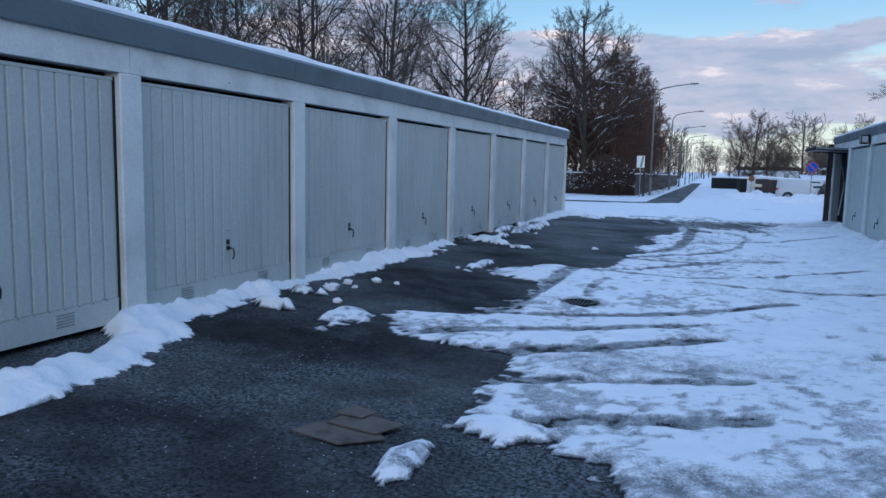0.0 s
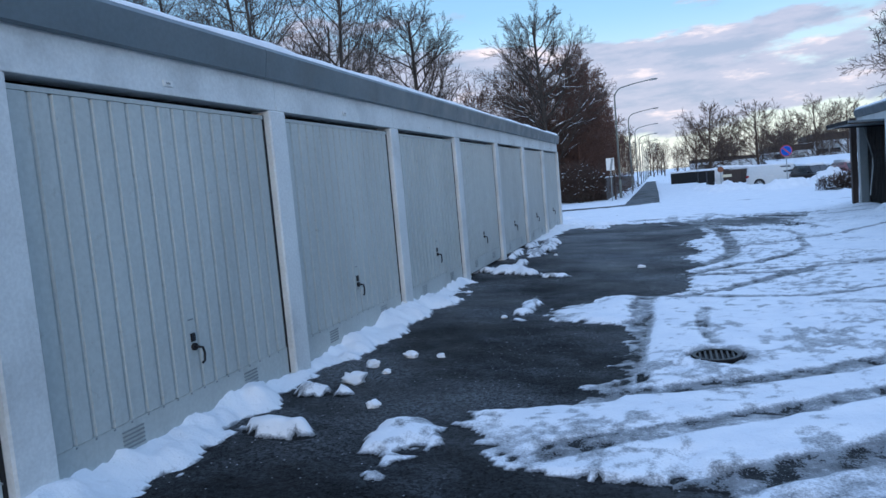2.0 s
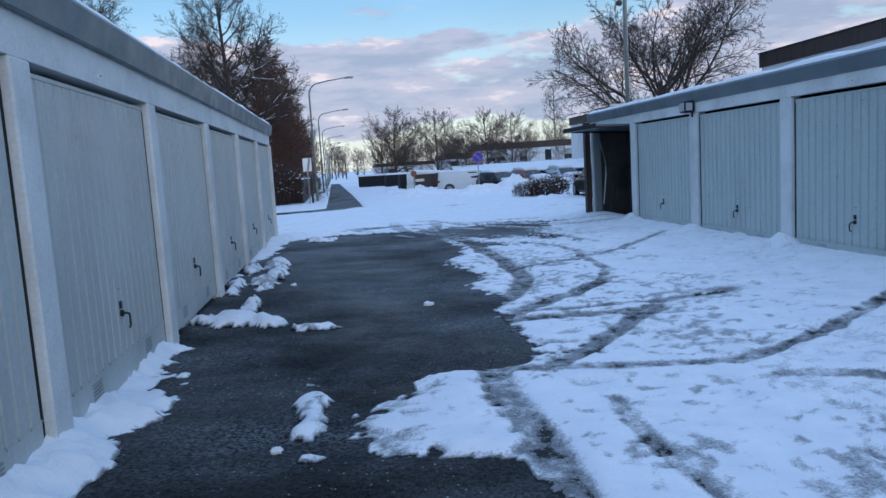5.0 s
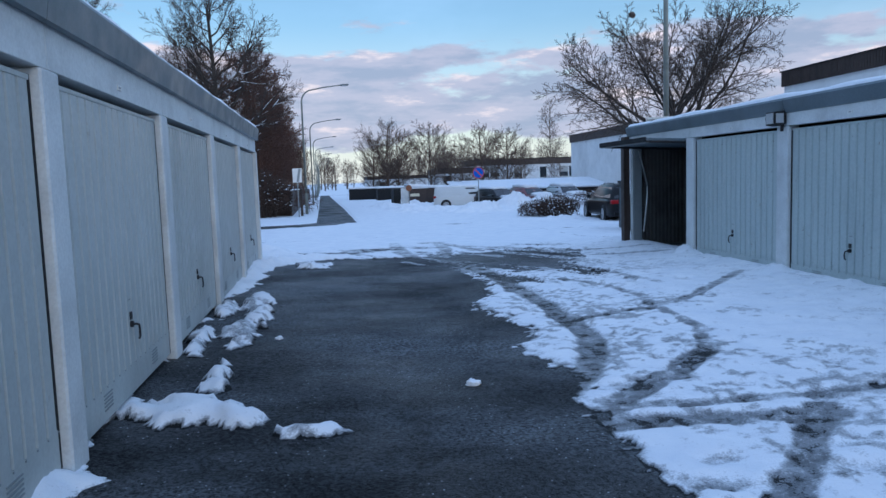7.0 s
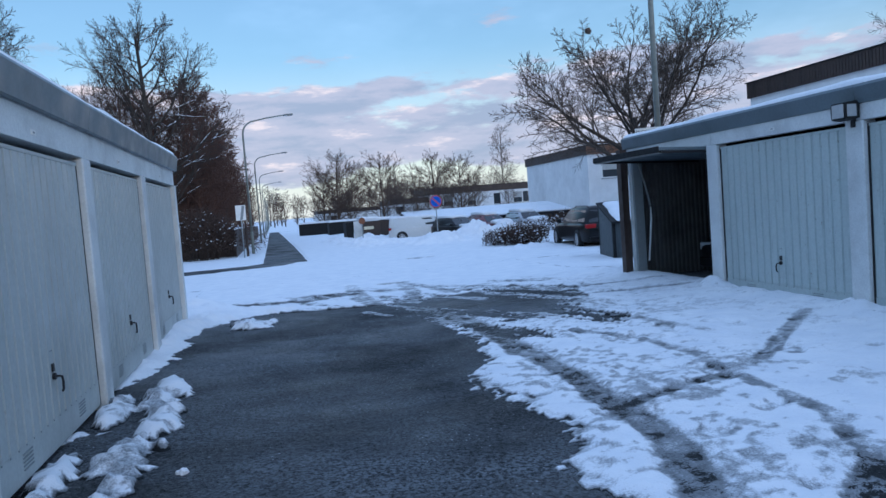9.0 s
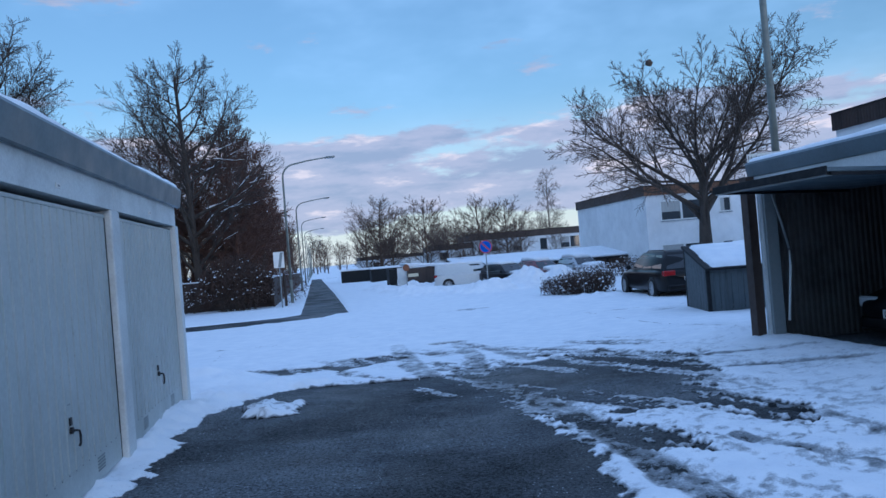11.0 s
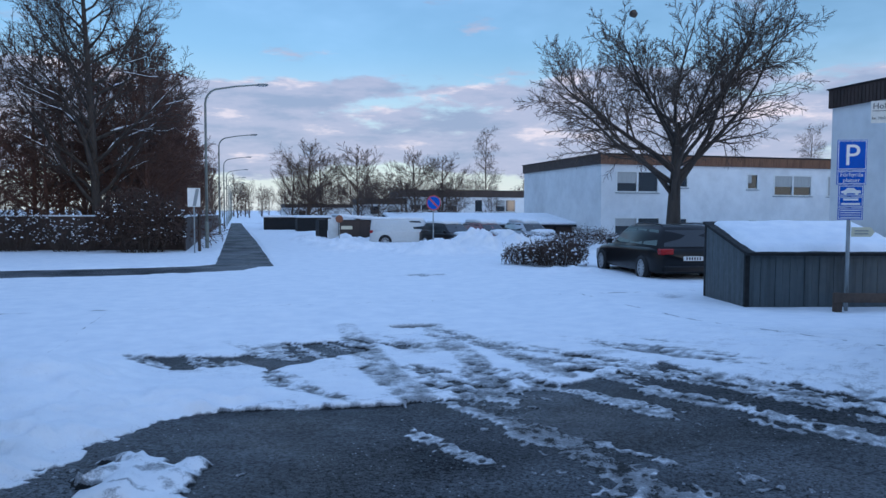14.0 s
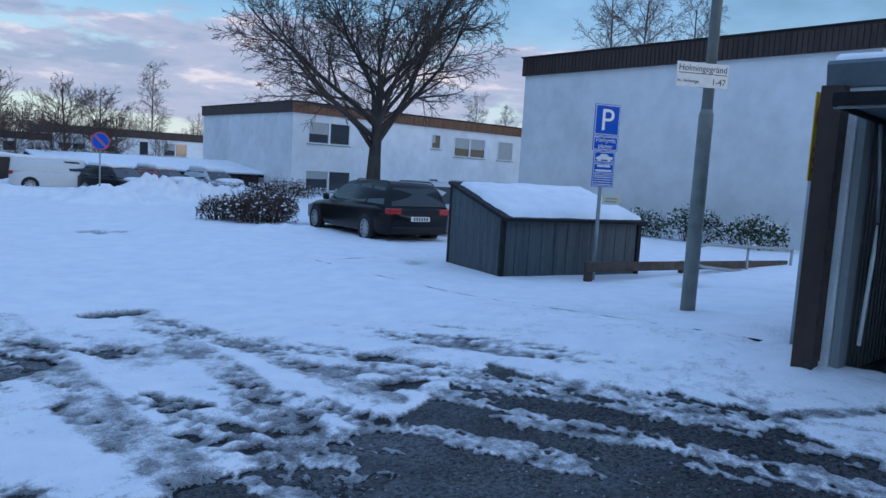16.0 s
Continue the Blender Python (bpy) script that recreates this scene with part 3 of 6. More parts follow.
        thick = np.maximum(thick, hh * np.exp(-(((x - hx) / rx) ** 2 + ((y - hy) / ry) ** 2)) * (0.75 + fbm(x, y, 0.9, 1) * 1.3 + fbm(x, y, 2.8, 3, 3) * 0.7) - 0.06)
    # the cleared cycle path, and the path that joins it
    mid = np.interp(y, [36, 39, 60, 140, 400], [1.75, 1.65, 1.40, 0.2, -3])
    wide = np.interp(y, [36, 38.5, 60, 140, 400], [1.1, 0.95, 0.95, 0.9, 0.9])
    path_a = np.minimum(wide - np.abs(x - mid) + fbm(x, y, 1.2, 5) * 0.10, (y - 0.75 * (x - 0.5) - 36.3) * 0.8)
    path_b = (1.7 - np.abs(y - np.interp(x, [-30, -6, -1.5, 1.5], [36.2, 36.4, 36.7, 37.7])) + fbm(x, y, 1.5, 3) * 0.3)
    path_b = np.minimum(path_b, 1.5 - x)
    bare = np.maximum(np.maximum(path_a, path_b), np.minimum(np.log(np.exp(np.clip(path_a, -8, 2) * 1.1) + np.exp(np.clip(path_b, -8, 2) * 1.1)) / 1.1 - 0.35, 1.9 - x))
    thick = np.where(bare > -0.4, np.minimum(thick, -bare * 0.35), thick)
    slush = np.where(bare > -0.05, 0, slush)
    thick = np.where(np.hypot(x - 3.32, y - 3.46) < 0.22, np.minimum(thick, -0.03), thick)
    indoors = ((x > 7.98) & (x < 13.3) & (y < 18.3)) | ((x < -0.1) & (x > -5.7) & (y < 18.4))
    thick = np.where(indoors, -0.2, thick)
    fine = fbm(x, y, 6, 2, 3) * 0.026 + fbm(x, y, 1.1, 5, 2) * 0.02 + gritty * 0.008 - 0.03 * smoothstep(0.18, 0.30, fbm(x, y, 3.2, 1, 2)) * smoothstep(22, 18, y)
    print_core = np.where((heap > 0) | (lumps > 0.05) | (bare > -0.05), 0, print_core)
    thick = np.where(thick > 0.012, thick + fine * (1 - 0.85 * print_core), thick)
    slush = np.clip(slush * (0.40 + fbm(x, y, 5, 0, 3) * 0.55 + gritty * 0.5), 0, 0.60) * smoothstep(0.08, 0.02, thick)
    thin = np.maximum(smoothstep(0.009, -0.003, thick) * 0.85, smoothstep(0.036, 0.008, thick) * (0.22 + gritty * 0.5)) * smoothstep(26, 23, y) * np.where(heap > 0.0, 0.25, 1.0)
    slush = np.maximum(slush, print_core * np.clip(0.42 + gritty * 0.45 + worn * 0.3, 0.2, 0.6))
    tread = np.clip(trodden + 0.5 * smoothstep(24, 20, y), 0, 1) * np.clip(0.0 + worn * 1.0 + gritty * 1.1 + streak * 0.8, 0, 0.28) * (heap <= 0)
    return thick, np.clip(np.maximum(np.maximum(slush, thin), tread), 0, 0.95)


def sheet(name, xs, ys, height, material, label, skip=None, attribute=None, keep=None):
    X, Y = np.meshgrid(xs, ys)
    Z = height(X, Y)
    nx, ny = len(xs), len(ys)
    idx = np.arange(nx * ny).reshape(ny, nx)
    quads = np.stack([idx[:-1, :-1], idx[:-1, 1:], idx[1:, 1:], idx[1:, :-1]], -1).reshape(-1, 4)
    cx, cy = (X[:-1, :-1] + X[1:, 1:]) / 2, (Y[:-1, :-1] + Y[1:, 1:]) / 2
    ok = np.ones(len(quads), bool)
    if skip is not None:
        ok &= ~skip(cx.ravel(), cy.ravel())
    if keep is not None:
        K = keep(X, Y).ravel()
        ok &= K[quads].any(1)
    quads = quads[ok]
    me = bpy.data.meshes.new(name)
    me.vertices.add(nx * ny)
    me.vertices.foreach_set("co", np.stack([X, Y, Z], -1).ravel())
    me.loops.add(quads.size)
    me.loops.foreach_set("vertex_index", quads.ravel().astype(np.int32))
    me.polygons.add(len(quads))
    me.polygons.foreach_set("loop_start", np.arange(0, quads.size, 4, dtype=np.int32))
    me.polygons.foreach_set("use_smooth", np.ones(len(quads), bool))
    if attribute is not None:
        a = me.attributes.new("slush", "FLOAT", "POINT")
        a.data.foreach_set("value", attribute(X, Y).ravel().astype(np.float32))
    me.update(calc_edges=True)
    me.materials.append(material)
    return tagged(new(name, me), label, "", "", "structure")


def snow_top(x, y):
    return ground_height(x, y) + snow_depth(x, y)[0]


def snow_slush(x, y):
    return snow_depth(x, y)[1]


def snow_there(x, y):
    return snow_depth(x, y)[0] > -0.02


NEAR = (-0.6, 8.4, -9.0, 27.0)
ROAD = (-15.0, 16.2, 27.0, 63.0)
MID = (-60.0, 84.0, -30.0, 150.0)


def spread(a, b, n, power=3.0):
    return a + (b - a) * np.linspace(0, 1, n) ** power


far_x = np.concatenate([spread(-60, -1500, 14)[::-1][:-1], np.arange(-60, -1.1, 1.5), np.arange(-1, 9, 0.2), np.arange(9, 84.1, 1.5), spread(84, 1500, 14)[1:]])
far_y = np.concatenate([spread(-30, -1500, 14)[::-1][:-1], np.arange(-30, 15.9, 1.5), np.arange(16, 27, 0.3), np.arange(27, 150.1, 1.5), spread(150, 1500, 14)[1:]])
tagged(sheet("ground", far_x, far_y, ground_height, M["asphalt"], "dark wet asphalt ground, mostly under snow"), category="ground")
inside_near = lambda x, y: (x > NEAR[0]) & (x < NEAR[1]) & (y > NEAR[2]) & (y < NEAR[3])
inside_mid = lambda x, y: (x > MID[0]) & (x < MID[1]) & (y > MID[2]) & (y < MID[3])
tagged(sheet("snow_yard", np.arange(NEAR[0], NEAR[1] + 0.01, 0.0375), np.arange(NEAR[2], NEAR[3] + 0.01, 0.0375), snow_top, M["snow"],
             "patchy trodden snow with tyre tracks on wet asphalt", attribute=snow_slush, keep=snow_there), category="snow")
inside_fine = lambda x, y: inside_near(x, y) | ((x > ROAD[0]) & (x < ROAD[1]) & (y > ROAD[2]) & (y < ROAD[3]))
tagged(sheet("snow_road", np.arange(ROAD[0], ROAD[1] + 0.01, 0.10), np.arange(ROAD[2], ROAD[3] + 0.01, 0.10), snow_top, M["snow"],
             "deep snow beside a cleared asphalt path, heaped along parked cars", attribute=snow_slush, keep=snow_there), category="snow")
PATH_STRIP = (-6.6, 4.2, 63.0, 150.0)
inside_strip = lambda x, y: (x > PATH_STRIP[0]) & (x < PATH_STRIP[1]) & (y > PATH_STRIP[2]) & (y < PATH_STRIP[3])
tagged(sheet("snow_verge", np.arange(PATH_STRIP[0], PATH_STRIP[1] + 0.01, 0.15), np.arange(PATH_STRIP[2], PATH_STRIP[3] + 0.01, 0.5), snow_top, M["snow"],
             "snow verges beside a cleared asphalt path", attribute=snow_slush, keep=snow_there), category="snow")
tagged(sheet("snow_field", np.arange(MID[0], MID[1] + 0.01, 0.6), np.arange(MID[2], MID[3] + 0.01, 0.6), snow_top, M["snow"],
             "smooth deep snow over road and lawns", skip=lambda x, y: inside_fine(x, y) | inside_strip(x, y), attribute=snow_slush, keep=snow_there), category="snow")
tagged(sheet("snow_distance", far_x, far_y, lambda x, y: ground_height(x, y) + 0.08, M["snow"], "level snow out to the horizon",
             skip=inside_mid), category="snow")


# ---- the two rows of garages ----
BAY = 2.65


def garage_row(name, label, x0, side, y_end, bays, dz, door_mat, open_last=False, edge=(2.56, 2.79), jut=0.10):
    """Fronts face +side in x; bays run back from y_end."""
    root = thing(name, label, "garage")

    def B(nm, xa, xb, ya, yb, za, zb, mat, parent=root, lab="", bevel=0.004):
        xs = sorted((x0 + side * xa, x0 + side * xb))
        return boxed(nm, (xs[0], xs[1], ya, yb, za + dz, zb + dz), mat, parent, lab, bevel)
    y_start = y_end - bays * BAY
    f0, f1 = edge
    lap = 0.03 if open_last else 0.09
    depth = 5.6
    B("back_wall", -depth - 0.15, -depth, y_start, y_end, -0.3, f1 - 0.125, M["concrete"])
    B("end_wall", -depth, -0.12, y_start, y_start + 0.12, -0.3, f1 - 0.125, M["concrete"])
    B("end_wall", -depth, -0.12, y_end - 0.10, y_end + (0.02 if open_last else 0.0), -0.3, f1 - 0.125, M["brown"] if open_last else M["concrete"])
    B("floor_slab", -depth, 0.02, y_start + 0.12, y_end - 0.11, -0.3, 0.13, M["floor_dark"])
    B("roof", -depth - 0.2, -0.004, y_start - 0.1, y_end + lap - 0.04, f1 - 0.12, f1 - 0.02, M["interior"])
    for k in range(0, bays, 1):
        y1 = y_end - k * BAY
        B("lintel", -0.14, 0.05, y1 - BAY + 0.004, y1, 2.32, f0 + 0.002, M["concrete"])
    seams = [y_end + lap + 0.02 - i * 5.4 for i in range(int(bays * BAY / 5.4) + 1)] + [y_start - 0.12]
    for a, b in zip(seams, seams[1:]):
        bm = bmesh.new()
        o = [(0.052, f0 + 0.004), (jut - 0.03, f0 - 0.012), (jut, f0), (jut + 0.03, f1 - 0.03), (jut + 0.01, f1), (0.0, f1), (0.0, 2.5665 if not open_last else f0 + 0.12), (0.052, 2.5665 if not open_last else f0 + 0.12)]
        slab(bm, [(x0 + side * u, v + dz) for u, v in o], abs(a - b) - 0.006)
        bmesh.ops.translate(bm, verts=bm.verts, vec=(0, b, 0))
        part("fascia", bm, M["fascia"], root, "folded blue-grey sheet-metal roof edge")
    for ye in (y_end + lap - 0.035, y_start - 0.12):
        B("fascia", -depth - 0.2, -0.004, ye, ye + 0.05, f0 - 0.01, f1 - 0.005, M["fascia"])
    B("rear_fascia", -depth - 0.25, -depth - 0.2, y_start - 0.1, y_end + lap, f0 - 0.01, f1 - 0.005, M["fascia"])
    # snow on the roof
    xs, ys = np.concatenate([np.linspace(-depth - 0.15, jut - 0.2, 14), np.linspace(jut - 0.15, jut + 0.005, 8)]), np.arange(y_start - 0.05, y_end + lap, 0.15)
    roof_snow = sheet("roof_snow", x0 + side * xs if side > 0 else (x0 + side * xs)[::-1], ys,
                      lambda X, Y: f1 + 0.012 + dz + 0.075 * (0.8 + fbm(X, Y, 1.2, 2)) - 0.035 * smoothstep(jut - 0.10, jut, side * (X - x0)) - 0.06 * smoothstep(jut - 0.02, jut + 0.004, side * (X - x0)), M["snow"], "snow on the roof", attribute=lambda X, Y: X * 0)
    roof_snow.parent = root
    for key in ("kind",):
        del roof_snow[key]
    for k in range(bays + 1):
        yp = y_end - k * BAY
        if k == 0:
            if open_last:
                B("corner_post", -0.12, 0.085, yp - 0.20, yp - 0.145, -0.2, 2.32, M["concrete"])
                B("door_frame", -0.12, 0.05, yp - 0.265, yp - 0.204, 0.0, 2.30, M["vent"])
                B("corner_board", 0.09, 0.22, yp - 0.14, yp + 0.02, -0.2, f0 - 0.004, M["brown"], lab="dark brown corner board")
            else:
                B("corner_post", -0.12, 0.07, yp - 0.14, yp + 0.02, -0.2, 2.32, M["concrete"])
        else:
            B("pillar", -0.12, 0.06, yp - 0.125, yp + 0.125, -0.2, 2.318, M["concrete"], bevel=0.012)
    # one door with its parts, then copies
    width = BAY - 0.31
    door = thing("garage_door", "", "")
    n = 17
    pitch = width / n
    prof = []
    for i in range(n):
        a = -width / 2 + i * pitch
        prof += [(a, 0.0), (a + 0.006, 0.010), (a + pitch - 0.028, 0.010), (a + pitch - 0.018, -0.006), (a + pitch - 0.004, -0.006)]
    prof.append((width / 2, 0.0))
    bm = bmesh.new()
    lo = [bm.verts.new((side * u, v, 0.42)) for v, u in prof]
    hi = [bm.verts.new((side * u, v, 2.245)) for v, u in prof]
    for i in range(len(prof) - 1):
        bm.faces.new((lo[i], lo[i + 1], hi[i + 1], hi[i]))
    part("ribbed_sheet", bm, door_mat, door, "ribbed sheet-metal leaf painted pale grey")

    def D(nm, xa, xb, ya, yb, za, zb, mat, lab="", parent=door, bevel=0.002):
        xs = sorted((side * xa, side * xb))
        return boxed(nm, (xs[0], xs[1], ya, yb, za, zb), mat, parent, lab, bevel)
    D("kick_plate", -0.02, 0.006, -width / 2, width / 2, 0.20, 0.418, door_mat)
    D("top_rail", -0.02, 0.012, -width / 2, width / 2, 2.247, 2.275, door_mat)
    D("backing", -0.045, -0.022, -width / 2, width / 2, 0.21, 2.27, M["dark_gap"])
    # black strips put in as the shadow between leaf and pillar
    for s in (-1, 1):
        D("edge_shade", -0.04, 0.004, s * (width / 2 + 0.004), s * (width / 2 + 0.03), 0.2, 2.28, M["dark_gap"])
    for vy in (-0.62, 0.62):
        vent = new("vent")
        vent.parent = door
        # slits are door-coloured; these grey bars paint the shadows in them
        for i in range(5):
            D("slit_shade", 0.004, 0.013, vy - 0.085, vy + 0.085, 0.268 + i * 0.024, 0.276 + i * 0.024, M["vent"], parent=vent, bevel=0.0)
    for i in range(n + 1):
        D("rivet", 0.006, 0.011, -width / 2 + i * pitch - 0.006 + (0.008 if i == 0 else 0), -width / 2 + i * pitch + 0.004, 0.402, 0.412, M["vent"], bevel=0.0)
    D("lock_plate", 0.008, 0.022, -0.02, 0.02, 0.735, 0.79, M["dark_metal"], "dark oval lock")
    hook = tube(bmesh.new(), [(side * 0.012, 0, 0.70), (side * 0.05, 0.0, 0.70), (side * 0.06, 0.028, 0.69), (side * 0.06, 0.042, 0.65), (side * 0.06, 0.035, 0.60), (side * 0.06, 0.01, 0.59)], 0.0085, 7)
    part("handle", hook, M["dark_metal"], door, "curved dark iron handle", True)
    tube_knob = tube(bmesh.new(), [(side * 0.008, 0, 0.70), (side * 0.03, 0, 0.70)], 0.024, 10)
    part("handle_rose", tube_knob, M["dark_metal"], door)
    D("sticker", 0.011, 0.013, -0.03, 0.025, 0.875, 0.885, M["vent"])
    first = True
    for k in range(bays):
        yc = y_end - (k + 0.5) * BAY
        tag = B("number_tag", 0.05, 0.056, yc - 0.045, yc + 0.045, 2.375, 2.41, M["white_sign"], bevel=0.0)
        B("tag_mark", 0.056, 0.0575, yc - 0.02, yc + 0.02, 2.386, 2.399, M["vent"], parent=tag, bevel=0.0)
        if open_last and k == 0:
            continue
        m = pose(x0, yc, dz)
        leaf = door if first else copy_thing(door, m)
        if first:
            leaf.matrix_basis = m
        leaf.parent = root
        first = False
    return root


left_row = garage_row("garage_row", "long row of pale grey garages with ribbed metal doors", 0.0, 1, 18.48, 11, 0.0, M["door"])
right_row = garage_row("garage_row", "row of pale garages with one overhead door open", 7.79, -1, 18.35, 10, -0.07, M["door_r"], True, (2.50, 2.70), 0.07)


# ---- houses ----
def house(name, label, x0, x1, y0, y1, base, eaves, top, windows, front_slats, gable_cap=True):
    """A flat-roofed house; its front faces -y. windows: x0, x1, z0, z1, panes, on the front."""
    root = thing(name, label, "house", 0, 0, float(fall(y0)))
    bm = bmesh.new()
    cuts_x = sorted({x0, x1, *[w[0] for w in windows], *[w[1] for w in windows]})
    cuts_z = sorted({base, eaves, *[w[2] for w in windows], *[w[3] for w in windows]})
    for xa, xb in zip(cuts_x, cuts_x[1:]):
        for za, zb in zip(cuts_z, cuts_z[1:]):
            mx, mz = (xa + xb) / 2, (za + zb) / 2
            if not any(w[0] < mx < w[1] and w[2] < mz < w[3] for w in windows):
                box(bm, xa, xb, y0, y0 + 0.3, za, zb)
    bmesh.ops.remove_doubles(bm, verts=bm.verts, dist=0.001)
    part("front_wall", bm, M["stucco"], root)
    boxed("gable_wall", (x0, x0 + 0.3, y0 + 0.3, y1 - 0.3, base, eaves), M["stucco"], root, "", 0)
    boxed("gable_wall", (x1 - 0.3, x1, y0 + 0.3, y1 - 0.3, base, eaves), M["stucco"], root, "", 0)
    boxed("rear_wall", (x0, x1, y1 - 0.3, y1, base, eaves), M["stucco"], root, "", 0)
    boxed("inner_wall", (x0 + 0.4, x1 - 0.4, y0 + 1.2, y0 + 1.25, base, eaves), M["interior"], root, "", 0)
    boxed("roof", (x0 - 0.02, x1 + 0.02, y0 - 0.02, y1 + 0.02, eaves + 0.01, top - 0.05), M["brown"], root, "", 0)
    for dims in ((x0 - 0.10, x1 + 0.10, y0 - 0.10, y0 - 0.025), (x0 - 0.10, x1 + 0.10, y1 + 0.025, y1 + 0.10), (x0 - 0.10, x0 - 0.025, y0 - 0.024, y1 + 0.024), (x1 + 0.025, x1 + 0.10, y0 - 0.024, y1 + 0.024)):
        boxed("roof_board", (*dims, eaves, top), M["brown"], root, "dark brown roof boards", 0)
    if front_slats:
        bm = bmesh.new()
        n = int((x1 - x0 + 0.2) / 0.14)
        for i in range(n):
            a = x0 - 0.1 + i * 0.14
            box(bm, a, a + 0.11, y0 - 0.135, y0 - 0.10, eaves - 0.02, top - 0.06)
        tagged(part("slats", bm, M["brown_slat"], root, "warm brown vertical slats"), kind="stuff")
    else:
        for xx, sg in ((x0, -1),):
            bm = bmesh.new()
            for i in range(int((y1 - y0) / 0.16)):
                a = y0 + i * 0.16
                box(bm, xx - 0.125, xx - 0.10, a, a + 0.135, eaves - 0.02, top - 0.07)
            tagged(part("slats", bm, M["brown"], root, "dark brown vertical boards"), kind="stuff")
    boxed("roof_cap", (x0 - 0.16, x1 + 0.16, y0 - 0.16, y1 + 0.16, top, top + 0.05), M["shed_dark"], root)
    for wx0, wx1, wz0, wz1, panes in windows:
        win = new("window")
        win.parent = root
        f = 0.09
        for d in ((wx0, wx1, wz1 - f, wz1), (wx0, wx1, wz0, wz0 + f), (wx0, wx0 + f, wz0 + f, wz1 - f), (wx1 - f, wx1, wz0 + f, wz1 - f)):
            boxed("window_frame", (d[0], d[1], y0 - 0.025, y0 + 0.08, d[2], d[3]), M["white_sign"], win, "", 0)
        for i in range(1, panes):
            xm = wx0 + (wx1 - wx0) * i / panes
            boxed("mullion", (xm - f * 0.7, xm + f * 0.7, y0 - 0.025, y0 + 0.08, wz0 + f, wz1 - f), M["white_sign"], win, "", 0)
        for i in range(panes):
            a, b = wx0 + (wx1 - wx0) * i / panes + f, wx0 + (wx1 - wx0) * (i + 1) / panes - f
            boxed("pane", (a, b, y0 + 0.045, y0 + 0.06, wz0 + f, wz1 - f), M["glass"], win, "", 0)
        if (wx1 - wx0) > 1.5 or random.random() < 0.5:
            h = (wz1 - wz0) * random.choice((0.35, 0.5, 0.9))
            boxed("blind", (wx0 + f, wx1 - f - random.choice((0, 0.9)) * (wx1 - wx0) * 0.5, y0 + 0.03, y0 + 0.04, wz1 - f - h, wz1 - f), M["curtain"], win, "", 0)
        boxed("window_sill", (wx0 - 0.04, wx1 + 0.04, y0 - 0.07, y0 - 0.003, wz0 - 0.04, wz0), M["fascia"], win, "", 0)
    return root


house_a = house("house", "two-storey white rendered house with warm brown slatted roof edge", 23.04, 52.0, 54.2, 67.1, -0.4, 4.78, 5.4,
                [(24.04, 27.06, 3.02, 4.40, 2), (28.3, 29.2, 3.35, 4.38, 1), (33.6, 34.5, 3.3, 4.35, 1), (35.69, 38.77, 2.89, 4.32, 2), (40.0, 41.7, 2.87, 4.32, 1), (44.5, 47.4, 2.9, 4.32, 2),
                 (23.95, 27.21, 0.15, 1.49, 2), (28.3, 29.2, 0.4, 1.45, 1), (33.56, 34.5, 0.35, 1.34, 1), (35.47, 38.8, 0.15, 1.34, 2), (40.0, 41.7, 0.1, 1.34, 1)], True)
house_b = house("house", "tall white rendered house gable with dark brown roof edge", 23.2, 48.0, 23.3, 36.1, -0.5, 5.58, 6.26, [(26, 28.6, 3.4, 4.8, 2), (26, 28.6, 0.5, 1.9, 2)], False)
house_c = house("house", "distant white terraced house with brown roof edge", 22.6, 62.0, 108.0, 120.0, -0.4, 4.0, 4.9,
                [(23.0, 26.0, 2.2, 3.75, 2), (28.08, 29.46, 2.07, 3.69, 1), (32.0, 33.2, 1.95, 3.7, 1), (35.0, 38.0, 2.0, 3.7, 2)], False)
house_d = house("house", "low distant white terraced house under brown roof edge", 6.8, 15.5, 110.0, 122.0, -0.4, 2.5, 2.95, [(7.4, 9.4, 0.9, 2.2, 2), (10.8, 12.2, 1.2, 2.2, 1), (13.0, 13.8, 1.3, 2.2, 1)], False)
house_e = house("house", "distant white terraced house beside bare trees", 17.0, 22.4, 108.6, 120.0, -0.4, 3.0, 3.75, [(17.6, 19.0, 1.6, 2.8, 1), (20.0, 21.6, 1.6, 2.8, 2)], False)


